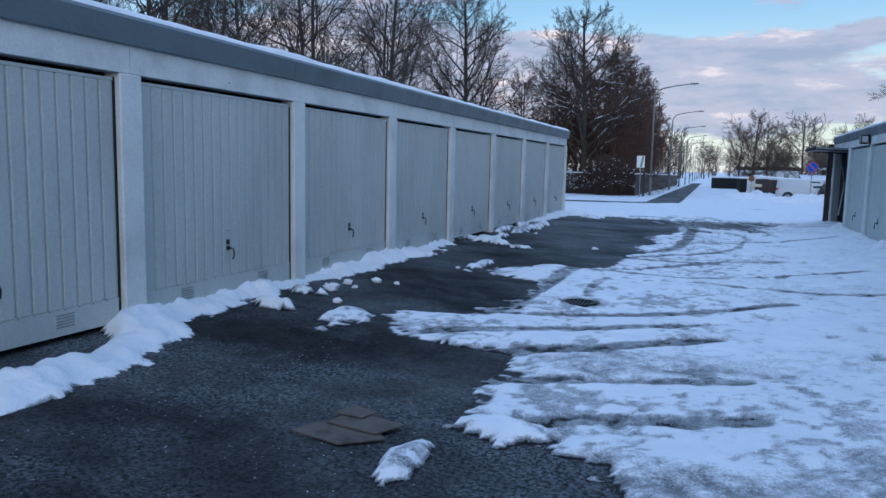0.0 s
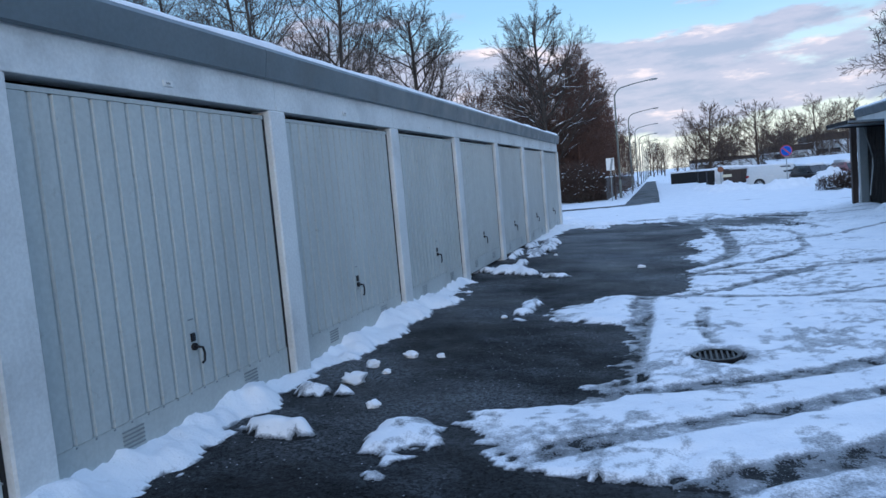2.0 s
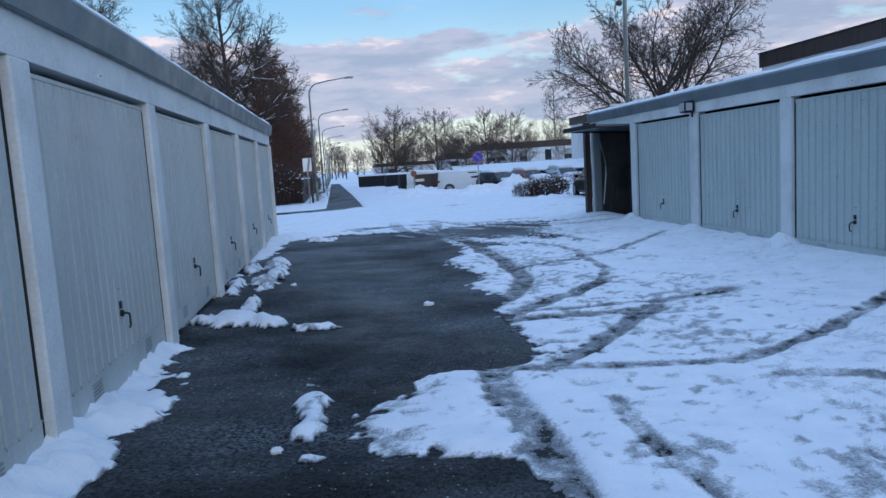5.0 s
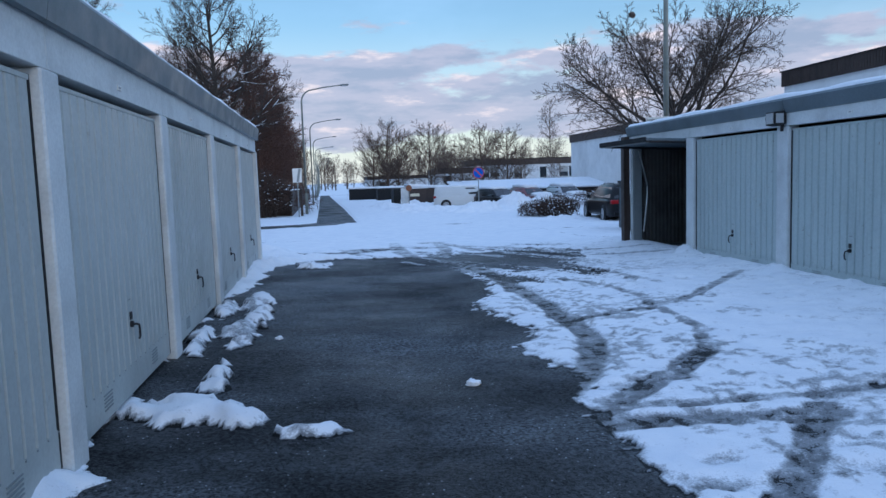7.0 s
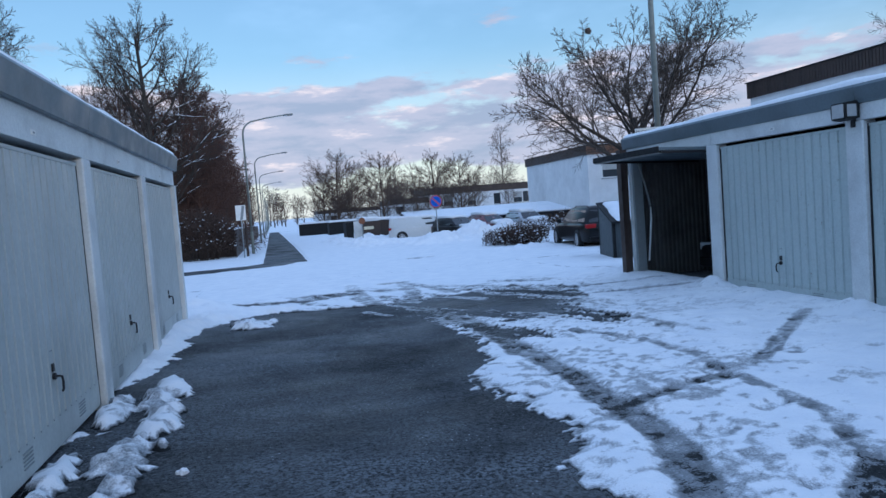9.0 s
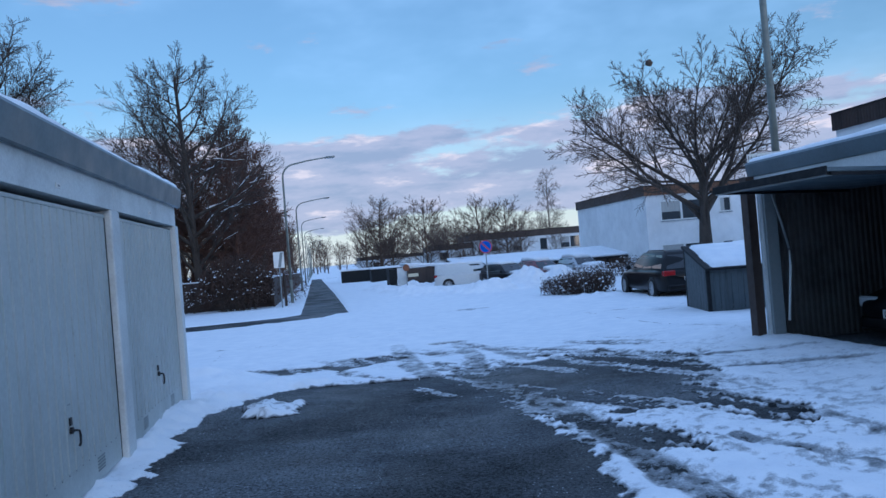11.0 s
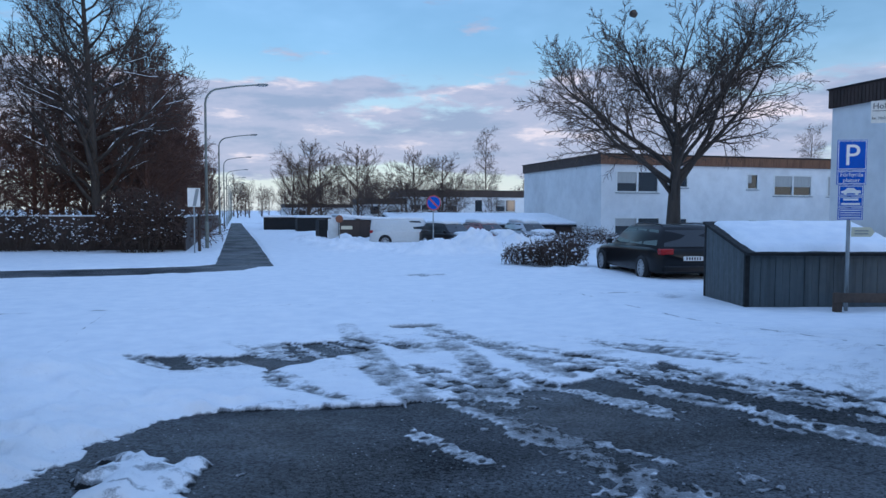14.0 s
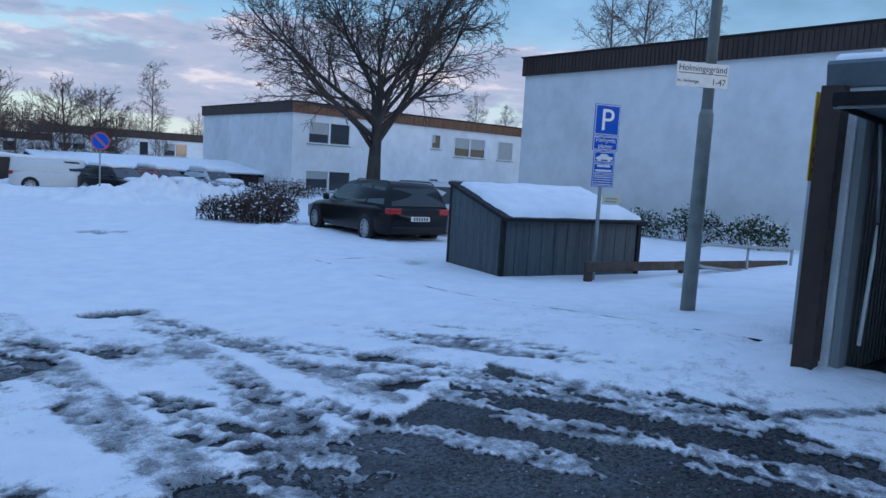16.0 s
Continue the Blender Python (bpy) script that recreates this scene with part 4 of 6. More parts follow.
# ---- trees ----
def tree_meshes(seed, height, trunk_r, first, limbs, counts, ratios, angles, lift, trunk_len=None, wander=0.16, twig_r=0.006, snow=False, lean=0.0):
    """Tapered trunk and limbs, and a crown of twigs. Returns (thick, thin, snow) as vertex and face lists."""
    rng = random.Random(seed)
    thick, thin, white = ([], []), ([], []), ([], [])
    top = len(counts)

    def run(store, pts, radii, sides):
        vs, fs = store
        base = len(vs)
        for i, p in enumerate(pts):
            d = (pts[min(i + 1, len(pts) - 1)] - pts[max(i - 1, 0)]).normalized()
            a = Vector((d.y, -d.x, 0.02)) if abs(d.z) < 0.95 else Vector((1, 0, 0)) - d * d.x
            a.normalize()
            b = d.cross(a)
            for k in range(sides):
                t = 2 * math.pi * k / sides
                vs.append(tuple(p + (a * math.cos(t) + b * math.sin(t)) * radii[i]))
        for i in range(len(pts) - 1):
            for k in range(sides):
                k2 = (k + 1) % sides
                fs.append((base + i * sides + k, base + i * sides + k2, base + (i + 1) * sides + k2, base + (i + 1) * sides + k))

    def branch(p, d, length, r, level):
        n = (7, 6, 4, 3, 2)[min(level, 4)] if level < top else 1
        pts, dirs = [p], [d]
        for i in range(n):
            d = (d + Vector((rng.gauss(0, 1), rng.gauss(0, 1), rng.gauss(0, 1))) * wander * (0.1 if level == 0 else 1) + Vector((0, 0, lift[min(level, len(lift) - 1)]))).normalized()
            p = p + d * length / n
            pts.append(p), dirs.append(d)
        tip = max(twig_r * 0.5, r * (0.18 if level else 0.30))
        radii = [r + (tip - r) * (i / n) ** 0.85 for i in range(n + 1)]
        if level == 0:
            radii[0] *= 1.35
        run(thick if level < 2 else thin, pts, radii, (9, 5, 4, 3, 3)[min(level, 4)])
        if snow and level in (1, 2) and rng.random() < 0.6:
            for i in range(1, n):
                if abs(dirs[i].z) < 0.55 and radii[i] > 0.012:
                    up = Vector((0, 0, 1))
                    run(white, [pts[i] + up * radii[i] * 0.8, (pts[i] + pts[i + 1]) / 2 + up * (radii[i] * 0.8 + 0.012), pts[i + 1] + up * radii[i + 1] * 0.8], [radii[i] * 0.5, radii[i] * 0.75, radii[i + 1] * 0.4], 4)
        if level >= top:
            return
        c = counts[level]
        az = rng.random() * 6.28
        for k in range(c):
            lo = first if level == 0 else 0.22
            t = lo + (1 - lo) * ((k + rng.random() * 0.8) / c)
            t = min(t, 0.99)
            i = min(int(t * n), n - 1)
            q = pts[i].lerp(pts[i + 1], t * n - i)
            az += 2.4 + rng.gauss(0, 0.35)
            ax = dirs[i].orthogonal().normalized()
            ax.rotate(Matrix.Rotation(az, 3, dirs[i]))
            ang = radians(angles[min(level, len(angles) - 1)] * rng.uniform(0.7, 1.25))
            nd = (dirs[i] * math.cos(ang) + ax * math.sin(ang)).normalized()
            rr = radii[i] + (radii[i + 1] - radii[i]) * (t * n - i)
            shape = (0.25 + 1.0 * math.sin(math.pi * min(1, (1 - t) * 0.72 + 0.05))) if level == 0 and limbs == "oval" else (1.0 - 0.55 * t) if level == 0 and limbs == "cone" else (0.65 + 0.55 * math.sin(math.pi * min(t * 0.9, 1))) if level == 0 else (1.05 - 0.5 * t)
            branch(q, nd, length * ratios[level] * shape * rng.uniform(0.8, 1.15), max(twig_r, rr * (rng.uniform(0.45, 0.68) if level or limbs != "fork" else rng.uniform(0.5, 0.72))), level + 1)

    branch(Vector((0, 0, -0.3)), Vector((lean, 0, 1)).normalized(), trunk_len or height, trunk_r, 0)
    return thick, thin, white


def tree(name, label, group, x, y, data, bark, twig, turn=0, scale=1.0, category="tree"):
    root = thing(name, label, category, group=group)
    root.matrix_basis = pose(x, y, gz(x, y), 0, 0, turn)
    root.scale = (scale, scale, scale)
    for nm, (vs, fs), mat in zip(("trunk", "crown", "branch_snow"), data, (bark, twig, M["snow"])):
        if not fs:
            continue
        me = bpy.data.meshes.new(nm)
        me.from_pydata(vs, [], fs)
        me.polygons.foreach_set("use_smooth", [True] * len(me.polygons))
        me.materials.append(mat)
        ob = new(nm, me)
        ob.parent = root
        if nm == "branch_snow":
            tagged(ob, kind="stuff")
    return root


def plant(first, places):
    for x, y, turn, s in places:
        t = copy_thing(first, pose(x, y, gz(x, y), 0, 0, turn))
        t.scale = (s, s, s)


big = tree("bare_tree", "spreading bare tree with dark forked trunk beside the parked cars", "", 20.25, 42.0,
           tree_meshes(14, 12, 0.42, 0.36, "fork", (15, 14, 9, 8), (1.09, 0.44, 0.44, 0.42), (46, 44, 45, 45), (0.03, 0.05, 0.06, 0.04), trunk_len=6.2, wander=0.10, twig_r=0.013, lean=0.03),
           M["bark"], M["twig"], 20)
nest = bmesh.new()
bmesh.ops.create_icosphere(nest, subdivisions=2, radius=0.17)
for v in nest.verts:
    v.co *= 1 + 0.5 * (noise.noise(v.co * 9))
nest_ob = tagged(part("bird_nest", nest, M["twig"]), "round dark nest of twigs high in the bare tree", "nest")
nest_ob.matrix_basis = pose(18.1, 42.0, 10.2)
linden = tree("linden_tree", "tall bare linden with snow lying on its lower limbs", "bare trees behind the garages", -5.0, 50.6,
              tree_meshes(5, 13.2, 0.25, 0.14, "oval", (34, 13, 9, 4), (0.36, 0.42, 0.42, 0.45), (58, 38, 38, 40), (0.0, 0.07, 0.06, 0.04), wander=0.12, twig_r=0.009, snow=True), M["bark"], M["twig"], 0)
plant(linden, [(-14.5, 50.0, 80, 1.12)])
wild = tree("bare_tree", "tall bare deciduous tree standing behind the garages", "bare trees behind the garages", -12.4, 31.0,
            tree_meshes(8, 13, 0.19, 0.12, "oval", (26, 10, 7, 3), (0.38, 0.44, 0.45, 0.45), (50, 38, 40, 40), (0.0, 0.07, 0.05, 0.03), twig_r=0.010), M["bark"], M["twig"], 0)
plant(wild, [(-15.5, 28.8, 70, 1.0), (-20.5, 36.5, 140, 1.15), (-18.6, 27.0, 200, 0.95), (-21.5, 24.5, 260, 1.05), (-23.5, 21.5, 320, 1.0), (-27, 29, 40, 1.2), (-26, 17, 110, 1.05), (-22, 13.5, 170, 1.0),
             (-17.5, 41, 250, 1.0), (-29, 38, 10, 1.15), (-36, 47, 190, 1.2), (-25, 57, 30, 1.1)])
redtree = tree("hornbeam_tree", "dense reddish brown bare tree in the row beside the path", "row of trees beside the path", -3.9, 54.0,
               tree_meshes(21, 11.0, 0.16, 0.04, "cone", (38, 10, 8), (0.40, 0.44, 0.46), (62, 38, 40), (0.0, 0.055, 0.05), wander=0.2, twig_r=0.017), M["twig_red"], M["twig_red"], 0)
plant(redtree, [(-3.6, 57.6, 60, 1.02), (-4.2, 61.5, 120, 1.06), (-3.9, 65.5, 200, 1.0), (-4.4, 70, 260, 1.08), (-4.1, 75, 310, 1.05), (-4.6, 81, 30, 1.1), (-4.9, 88, 100, 1.1), (-5.3, 96, 170, 1.12), (-5.8, 105, 230, 1.15),
                (-6.4, 116, 290, 1.15), (-8.2, 58, 10, 1.0), (-8.5, 66, 90, 1.05), (-9, 77, 180, 1.1), (-8.3, 53, 220, 0.85), (-7.2, 130, 45, 1.2), (-13, 62, 150, 0.9), (-2.9, 51.4, 70, 0.7), (-6.2, 55.5, 260, 0.95), (-11.5, 56.5, 15, 0.85), (-7.4, 51.8, 130, 0.72), (-15.5, 57.5, 80, 0.85), (-20, 60, 300, 0.9)])
far_tree = tree("bare_tree", "bare grey-brown tree far down the road", "far bare trees", 8.4, 95.0,
                tree_meshes(31, 9.0, 0.16, 0.10, "oval", (28, 10, 8), (0.42, 0.45, 0.45), (50, 38, 40), (0.0, 0.08, 0.05), twig_r=0.016), M["twig_warm"], M["twig_warm"], 0)
far_rng = random.Random(4)
plant(far_tree, [(14.0, 95, 70, 0.96), (10.2, 98, 200, 0.86), (20.7, 95, 140, 0.92), (24.2, 96, 220, 0.88), (6.8, 97, 300, 0.8), (16.0, 66.5, 100, 0.42), (12.2, 62.8, 33, 0.42), (33, 104, 250, 0.45), (27.4, 101, 77, 0.66), (18.0, 104, 15, 0.62)]
      + [(far_rng.uniform(12, 95), far_rng.uniform(135, 210), far_rng.uniform(0, 360), far_rng.uniform(0.6, 1.0)) for _ in range(34)]
      + [(far_rng.choice((-24, 20)) + far_rng.uniform(0, 9), far_rng.uniform(170, 330), far_rng.uniform(0, 360), far_rng.uniform(0.8, 1.1)) for _ in range(8)])
woods = tree("bare_tree", "small bare tree in the far woods along the horizon", "far woods", -9.0, 230.0,
             tree_meshes(51, 10, 0.2, 0.06, "round", (16, 7, 4), (0.42, 0.5, 0.5), (40, 38, 40), (0.0, 0.07, 0.05), twig_r=0.035), M["twig_warm"], M["twig_warm"], 0)
plant(woods, [(far_rng.uniform(-70, 130), far_rng.uniform(215, 330), far_rng.uniform(0, 360), far_rng.uniform(0.8, 1.3)) for _ in range(46)]
      + [(far_rng.uniform(-16, 16), far_rng.uniform(230, 300), far_rng.uniform(0, 360), far_rng.uniform(0.6, 0.9)) for _ in range(12)])
birch = tree("birch_tree", "slender bare birch rising over the far roofs", "bare birches", 35.1, 112.6,
             tree_meshes(41, 13, 0.13, 0.22, "cone", (32, 10, 8), (0.32, 0.5, 0.5), (42, 45, 45), (0.0, 0.02, -0.05), twig_r=0.012), M["birch"], M["birch"], 0)
plant(birch, [(51, 50, 60, 1.38), (46, 49, 240, 1.2), (55.5, 48, 160, 1.25), (63.6, 82, 20, 0.85), (71, 84, 99, 0.8), (58, 100, 200, 1.0)])


def shrub(name, label, category, x, y, rx, ry, h, n, leaf, snow_n=0, seed=0, twigs=40, size=0.05, group=""):
    """A bush: thin stems, and many small leaf quads with gaps between, snow lying on some."""
    rng = random.Random(seed)
    root = thing(name, label, category, x, y, gz(x, y), group=group)
    vs, fs, wv, wf = [], [], [], []
    for i in range(n):
        a, r = rng.uniform(0, 6.283), math.sqrt(rng.random())
        hh = h * (1 - 0.35 * r * r) * (0.85 + 0.3 * rng.random())
        p = Vector((rx * r * math.cos(a), ry * r * math.sin(a), hh * (0.15 + 0.85 * rng.random() ** 0.6)))
        if rng.random() < 0.25 and p.z < hh * 0.5:
            continue
        e = Vector((rng.gauss(0, 1), rng.gauss(0, 1), rng.gauss(0, 1))).normalized()
        f = e.orthogonal().normalized()
        s = size * rng.uniform(0.6, 1.4)
        b = len(vs)
        vs += [tuple(p - e * s), tuple(p + f * s * 0.5), tuple(p + e * s), tuple(p - f * s * 0.5 + Vector((0, 0, s * 0.3)))]
        fs.append((b, b + 1, b + 2, b + 3))
    stems = bmesh.new()
    for i in range(twigs):
        a, r = rng.uniform(0, 6.283), math.sqrt(rng.random())
        q = Vector((rx * 0.5 * r * math.cos(a), ry * 0.5 * r * math.sin(a), -0.1))
        e = Vector((rx * r * math.cos(a), ry * r * math.sin(a), h * rng.uniform(0.75, 1.1)))
        tube(stems, [q, q.lerp(e, 0.5) + Vector((rng.gauss(0, 0.05), rng.gauss(0, 0.05), 0)), e], [0.011, 0.008, 0.004], 3, False)
    tagged(part("stem_tangle", stems, M["twig"], root), kind="stuff")
    for i in range(snow_n):
        a, r = rng.uniform(0, 6.283), math.sqrt(rng.random())
        hh = h * (1 - 0.35 * r * r) * rng.uniform(0.35, 1.05)
        p = Vector((rx * r * math.cos(a), ry * r * math.sin(a), hh))
        s = rng.uniform(0.03, 0.09)
        b = len(wv)
        wv += [tuple(p + Vector((s * math.cos(k * 1.2566) * rng.uniform(.6, 1.2), s * math.sin(k * 1.2566) * rng.uniform(.6, 1.2), 0))) for k in range(5)] + [tuple(p + Vector((0, 0, s * 0.7)))]
        wf += [(b + k, b + (k + 1) % 5, b + 5) for k in range(5)]
    for nm, v, f, mat in (("foliage", vs, fs, leaf), ("snow_caps", wv, wf, M["snow"])):
        if f:
            me = bpy.data.meshes.new(nm)
            me.from_pydata(v, [], f)
            me.materials.append(mat)
            ob = tagged(new(nm, me), kind="stuff")
            ob.parent = root
    return root


shrub("bush", "tangled brown bush dusted with snow at the path corner", "bush", -2.7, 47.4, 1.9, 1.1, 2.7, 7500, M["leaf_brown"], 170, 1, 160, 0.06)
shrub("hedge_bush", "low brown twiggy bush standing in a snow heap", "bush", 11.3, 34.6, 1.05, 0.75, 1.0, 3600, M["leaf_brown"], 70, 2, 150, 0.04)
shrub("hedge_bush", "low brown twiggy bush standing in a snow heap", "bush", 10.5, 35.5, 0.75, 0.6, 0.8, 1500, M["leaf_brown"], 30, 3, 80, 0.04)
shrub("hedge", "clipped brown hedge below the house windows", "hedge", 17.3, 44.8, 1.7, 0.7, 1.15, 2600, M["leaf_brown"], 90, 4, 80, 0.04)
shrub("hedge", "low snow-covered hedge along the house wall", "hedge", 18.5, 50.8, 6.0, 0.6, 0.7, 3200, M["leaf_brown"], 900, 5, 90, 0.04)
for i, (yy, s) in enumerate(((35.0, 1.2), (33.2, 1.0), (31.2, 1.15), (29.4, 1.0), (27.5, 1.2), (25.6, 1.05))):
    shrub("evergreen_bush", "dark green evergreen bush with snow against the white wall", "bush", 21.9, yy, 0.55, 0.95, 0.95 * s, 1100, M["leaf_green"], 130, 10 + i, 30, 0.055, "bushes along the white wall")


for i, (bx, by, bh) in enumerate(((-5.6, 48.6, 1.5), (-8.2, 49.4, 1.9), (-11.2, 50.2, 1.6), (-14.5, 50.8, 2.0))):
    shrub("thicket", "thin brown thicket with snow on its twigs before a dark fence", "bush", bx, by, 1.7, 0.8, bh, 700, M["leaf_brown"], 120, 30 + i, 110, 0.05, "thicket along the fence")


# ---- fence and wall along the trees ----
fence = thing("board_fence", "dark board fence with snow on its top rail", "fence")
pts = [(-1.9, 118.0), (-0.95, 48.9), (-3.2, 49.2), (-16.0, 52.0), (-34.0, 56.5)]
for (xa, ya), (xb, yb) in zip(pts, pts[1:]):
    length, ang = math.hypot(xb - xa, yb - ya), math.degrees(math.atan2(yb - ya, xb - xa))
    for i in range(int(length / 2.2) + 1):
        s = min((i + 0.5) * 2.2, length - 0.05)
        w = min(1.09, length / 2)
        bm = box(bmesh.new(), -w, w, -0.03, 0.03, -0.1, 1.55, 0.0)
        p = part("fence_panel", bm, M["brown"], fence)
        p.matrix_basis = pose(xa + (xb - xa) * s / length, ya + (yb - ya) * s / length, -0.05 + float(fall(ya + (yb - ya) * s / length)), 0, 0, ang)
        cap = part("fence_snow", box(bmesh.new(), -w, w, -0.08, 0.08, 1.552, 1.62, 0.03), M["snow"], fence)
        cap.matrix_basis = p.matrix_basis.copy()


# ---- street lamps ----
def street_lamp(x, y, h, group="street lamps along the path"):
    root = thing("street_lamp", "tall grey street lamp with long curved arm", "street lamp", x, y, gz(x, y), group=group)
    part("base_sleeve", tube(bmesh.new(), [(0, 0, -0.3), (0, 0, 1.3), (0, 0, 1.36)], [0.095, 0.095, 0.07], 12), M["pole"], root, smooth=True)
    arc = [(0, 0, 1.3), (0, 0, h - 1.0)] + [(0.75 * (1 - math.cos(a)), 0, h - 1.0 + 0.75 * math.sin(a)) for a in (0.3, 0.6, 0.9, 1.2)] + [(1.4, 0, h - 0.12), (2.55, 0, h + 0.02)]
    part("pole", tube(bmesh.new(), arc, [0.07, 0.055, 0.05, 0.05, 0.048, 0.046, 0.04, 0.035], 10), M["pole"], root, smooth=True)
    head = bmesh.new()
    slab(head, [(2.4, h - 0.04), (2.5, h + 0.06), (2.95, h + 0.07), (3.0, h + 0.02), (2.9, h - 0.03)], 0.22)
    bmesh.ops.translate(head, verts=head.verts, vec=(0, -0.11, 0))
    part("lamp_head", head, M["fascia"], root)
    part("lens", box(bmesh.new(), 2.5, 2.88, -0.08, 0.08, h - 0.055, h - 0.036), M["lamp_glass"], root)
    return root


lamp = street_lamp(-0.12, 50.6, 8.1)
for i in range(1, 10):
    yy = 50.6 + 23.6 * i
    copy_thing(lamp, pose(-0.12 - max(0, yy - 60) * 0.012, yy, gz(0, yy)))

# ---- signs ----
def post(x, y, h, r=0.03, label="", category="sign", name="road_sign", mat="galv"):
    root = thing(name, label, category, x, y, gz(x, y))
    part("post", tube(bmesh.new(), [(0, 0, -0.3), (0, 0, h)], r, 10), M[mat], root, smooth=True)
    return root


def disc(bm, r, x, z, y, thick, n=28):
    return slab_at(bm, [(x + r * math.cos(2 * math.pi * i / n), z + r * math.sin(2 * math.pi * i / n)) for i in range(n)], y, thick)


def slab_at(bm, outline, y, thick):
    tmp = bmesh.new()
    slab(tmp, outline, thick)
    bmesh.ops.translate(tmp, verts=tmp.verts, vec=(0, y, 0))
    me = bpy.data.meshes.new("tmp")
    tmp.to_mesh(me)
    tmp.free()
    bm.from_mesh(me)
    bpy.data.meshes.remove(me)
    return bm


white_sign = post(-0.42, 46.2, 2.75, 0.03, "white rectangular road sign with grey slash on a post")
part("plate", slab_at(bmesh.new(), [(-0.26, 2.05), (0.26, 2.05), (0.26, 2.85), (-0.26, 2.85)], -0.05, 0.012), M["white_sign"], white_sign)
part("stripe", slab_at(bmesh.new(), [(-0.06, 2.08), (0.08, 2.08), (0.22, 2.82), (0.08, 2.82)], -0.054, 0.003), M["vent"], white_sign)
short_post = thing("bollard", "short dark post beside the path", "bollard", -0.3, 47.6, gz(-0.3, 47.6))
part("shaft", tube(bmesh.new(), [(0, 0, -0.2), (0, 0, 1.7), (0, 0, 1.74)], [0.07, 0.07, 0.04], 10), M["brown"], short_post)

no_park = post(10.0, 45.4, 2.55, 0.03, "round blue no-parking sign with red rim and slash")
part("disc", disc(bmesh.new(), 0.34, 0, 2.27, -0.05, 0.012), M["red_sign"], no_park, "red rim")
part("face", disc(bmesh.new(), 0.295, 0, 2.27, -0.056, 0.005), M["blue_sign"], no_park, "blue face")
part("slash", slab_at(bmesh.new(), [(-0.215, 2.435), (-0.165, 2.485), (0.215, 2.105), (0.165, 2.055)], -0.060, 0.003), M["red_sign"], no_park)
stop_post = post(6.9, 55.0, 1.7, 0.03, "small round sign on a post beside the snow heap")
part("disc", disc(bmesh.new(), 0.22, 0, 1.45, -0.05, 0.012), M["rust"], stop_post)
part("plate", slab_at(bmesh.new(), [(0.1, 0.85), (0.75, 0.85), (0.75, 1.05), (0.1, 1.05)], -0.05, 0.012), M["cream_sign"], stop_post)

# parking sign with its stack of plates
P_X, P_Y = 11.54, 23.32
park = post(P_X, P_Y, 3.0, 0.032, "blue parking sign with stacked blue plates on grey post", "parking sign", "parking_sign")


park.rotation_euler = (0, 0, radians(-22))


def plate(z0, z1, w=0.29, mat="blue_sign", x=0.0, name="plate"):
    p = part(name, slab_at(bmesh.new(), [(x - w, z0), (x + w, z0), (x + w, z1), (x - w, z1)], -0.055, 0.012), M[mat], park)
    for d in ((x - w + 0.012, x + w - 0.012, z1 - 0.022, z1 - 0.012), (x - w + 0.012, x + w - 0.012, z0 + 0.012, z0 + 0.022), (x - w + 0.012, x - w + 0.022, z0 + 0.022, z1 - 0.022), (x + w - 0.022, x + w - 0.012, z0 + 0.022, z1 - 0.022)):
        if mat == "blue_sign":
            part("border", box(bmesh.new(), d[0], d[1], -0.058, -0.0552, d[2], d[3]), M["white_sign"], p)
    return p


for z0, z1, kind in ((2.40, 2.90, "P"), (2.155, 2.39, "two"), (1.965, 2.145, "car"), (1.775, 1.955, "phone"), (1.565, 1.765, "bars")):
    w = 0.235 if kind in ("P", "two") else 0.20
    z0, z1 = z0 + 0.10, z1 + 0.10
    p = plate(z0, z1, w)
    face = lambda x, z: pose(x, -0.0575, z, 90, 0, 0)
    if kind == "P":
        lettering("P", 0.50, M["white_sign"], p, face(0, z0 + 0.08))
    elif kind == "two":
        lettering("Förhyrda", 0.10, M["white_sign"], p, face(0, z0 + 0.135))
        lettering("platser", 0.10, M["white_sign"], p, face(0, z0 + 0.04))
    elif kind == "car":
        zc = (z0 + z1) / 2 - 0.03
        part("car_symbol", slab_at(bmesh.new(), [(-0.155, zc - 0.015), (0.155, zc - 0.015), (0.155, zc + 0.03), (0.08, zc + 0.04), (0.04, zc + 0.075), (-0.06, zc + 0.075), (-0.10, zc + 0.035), (-0.155, zc + 0.02)], -0.058, 0.003), M["white_sign"], p)
        for wx in (-0.09, 0.09):
            part("wheel_symbol", disc(bmesh.new(), 0.028, wx, zc - 0.015, -0.0595, 0.0045, 14), M["white_sign"], p)
    elif kind == "phone":
        for i, (bz, bw) in enumerate(((0.13, 0.12), (0.055, 0.15))):
            part("text_bar", box(bmesh.new(), -bw, bw, -0.058, -0.0552, z0 + bz - 0.017, z0 + bz + 0.017), M["white_sign"], p)
    else:
        for i in range(4):
            part("text_bar", box(bmesh.new(), -0.16, 0.16, -0.058, -0.0552, z0 + 0.035 + i * 0.038, z0 + 0.049 + i * 0.038), M["white_sign"], p)
pointer = part("pointer_plate", slab_at(bmesh.new(), [(0.03, 1.38), (0.34, 1.38), (0.40, 1.46), (0.34, 1.54), (0.03, 1.54)], -0.05, 0.012), M["cream_sign"], park, "small cream arrow plate")
for i in range(2):
    part("text_bar", box(bmesh.new(), 0.08, 0.30, -0.053, -0.0505, 1.42 + 0.05 * i, 1.44 + 0.05 * i), M["vent"], pointer)

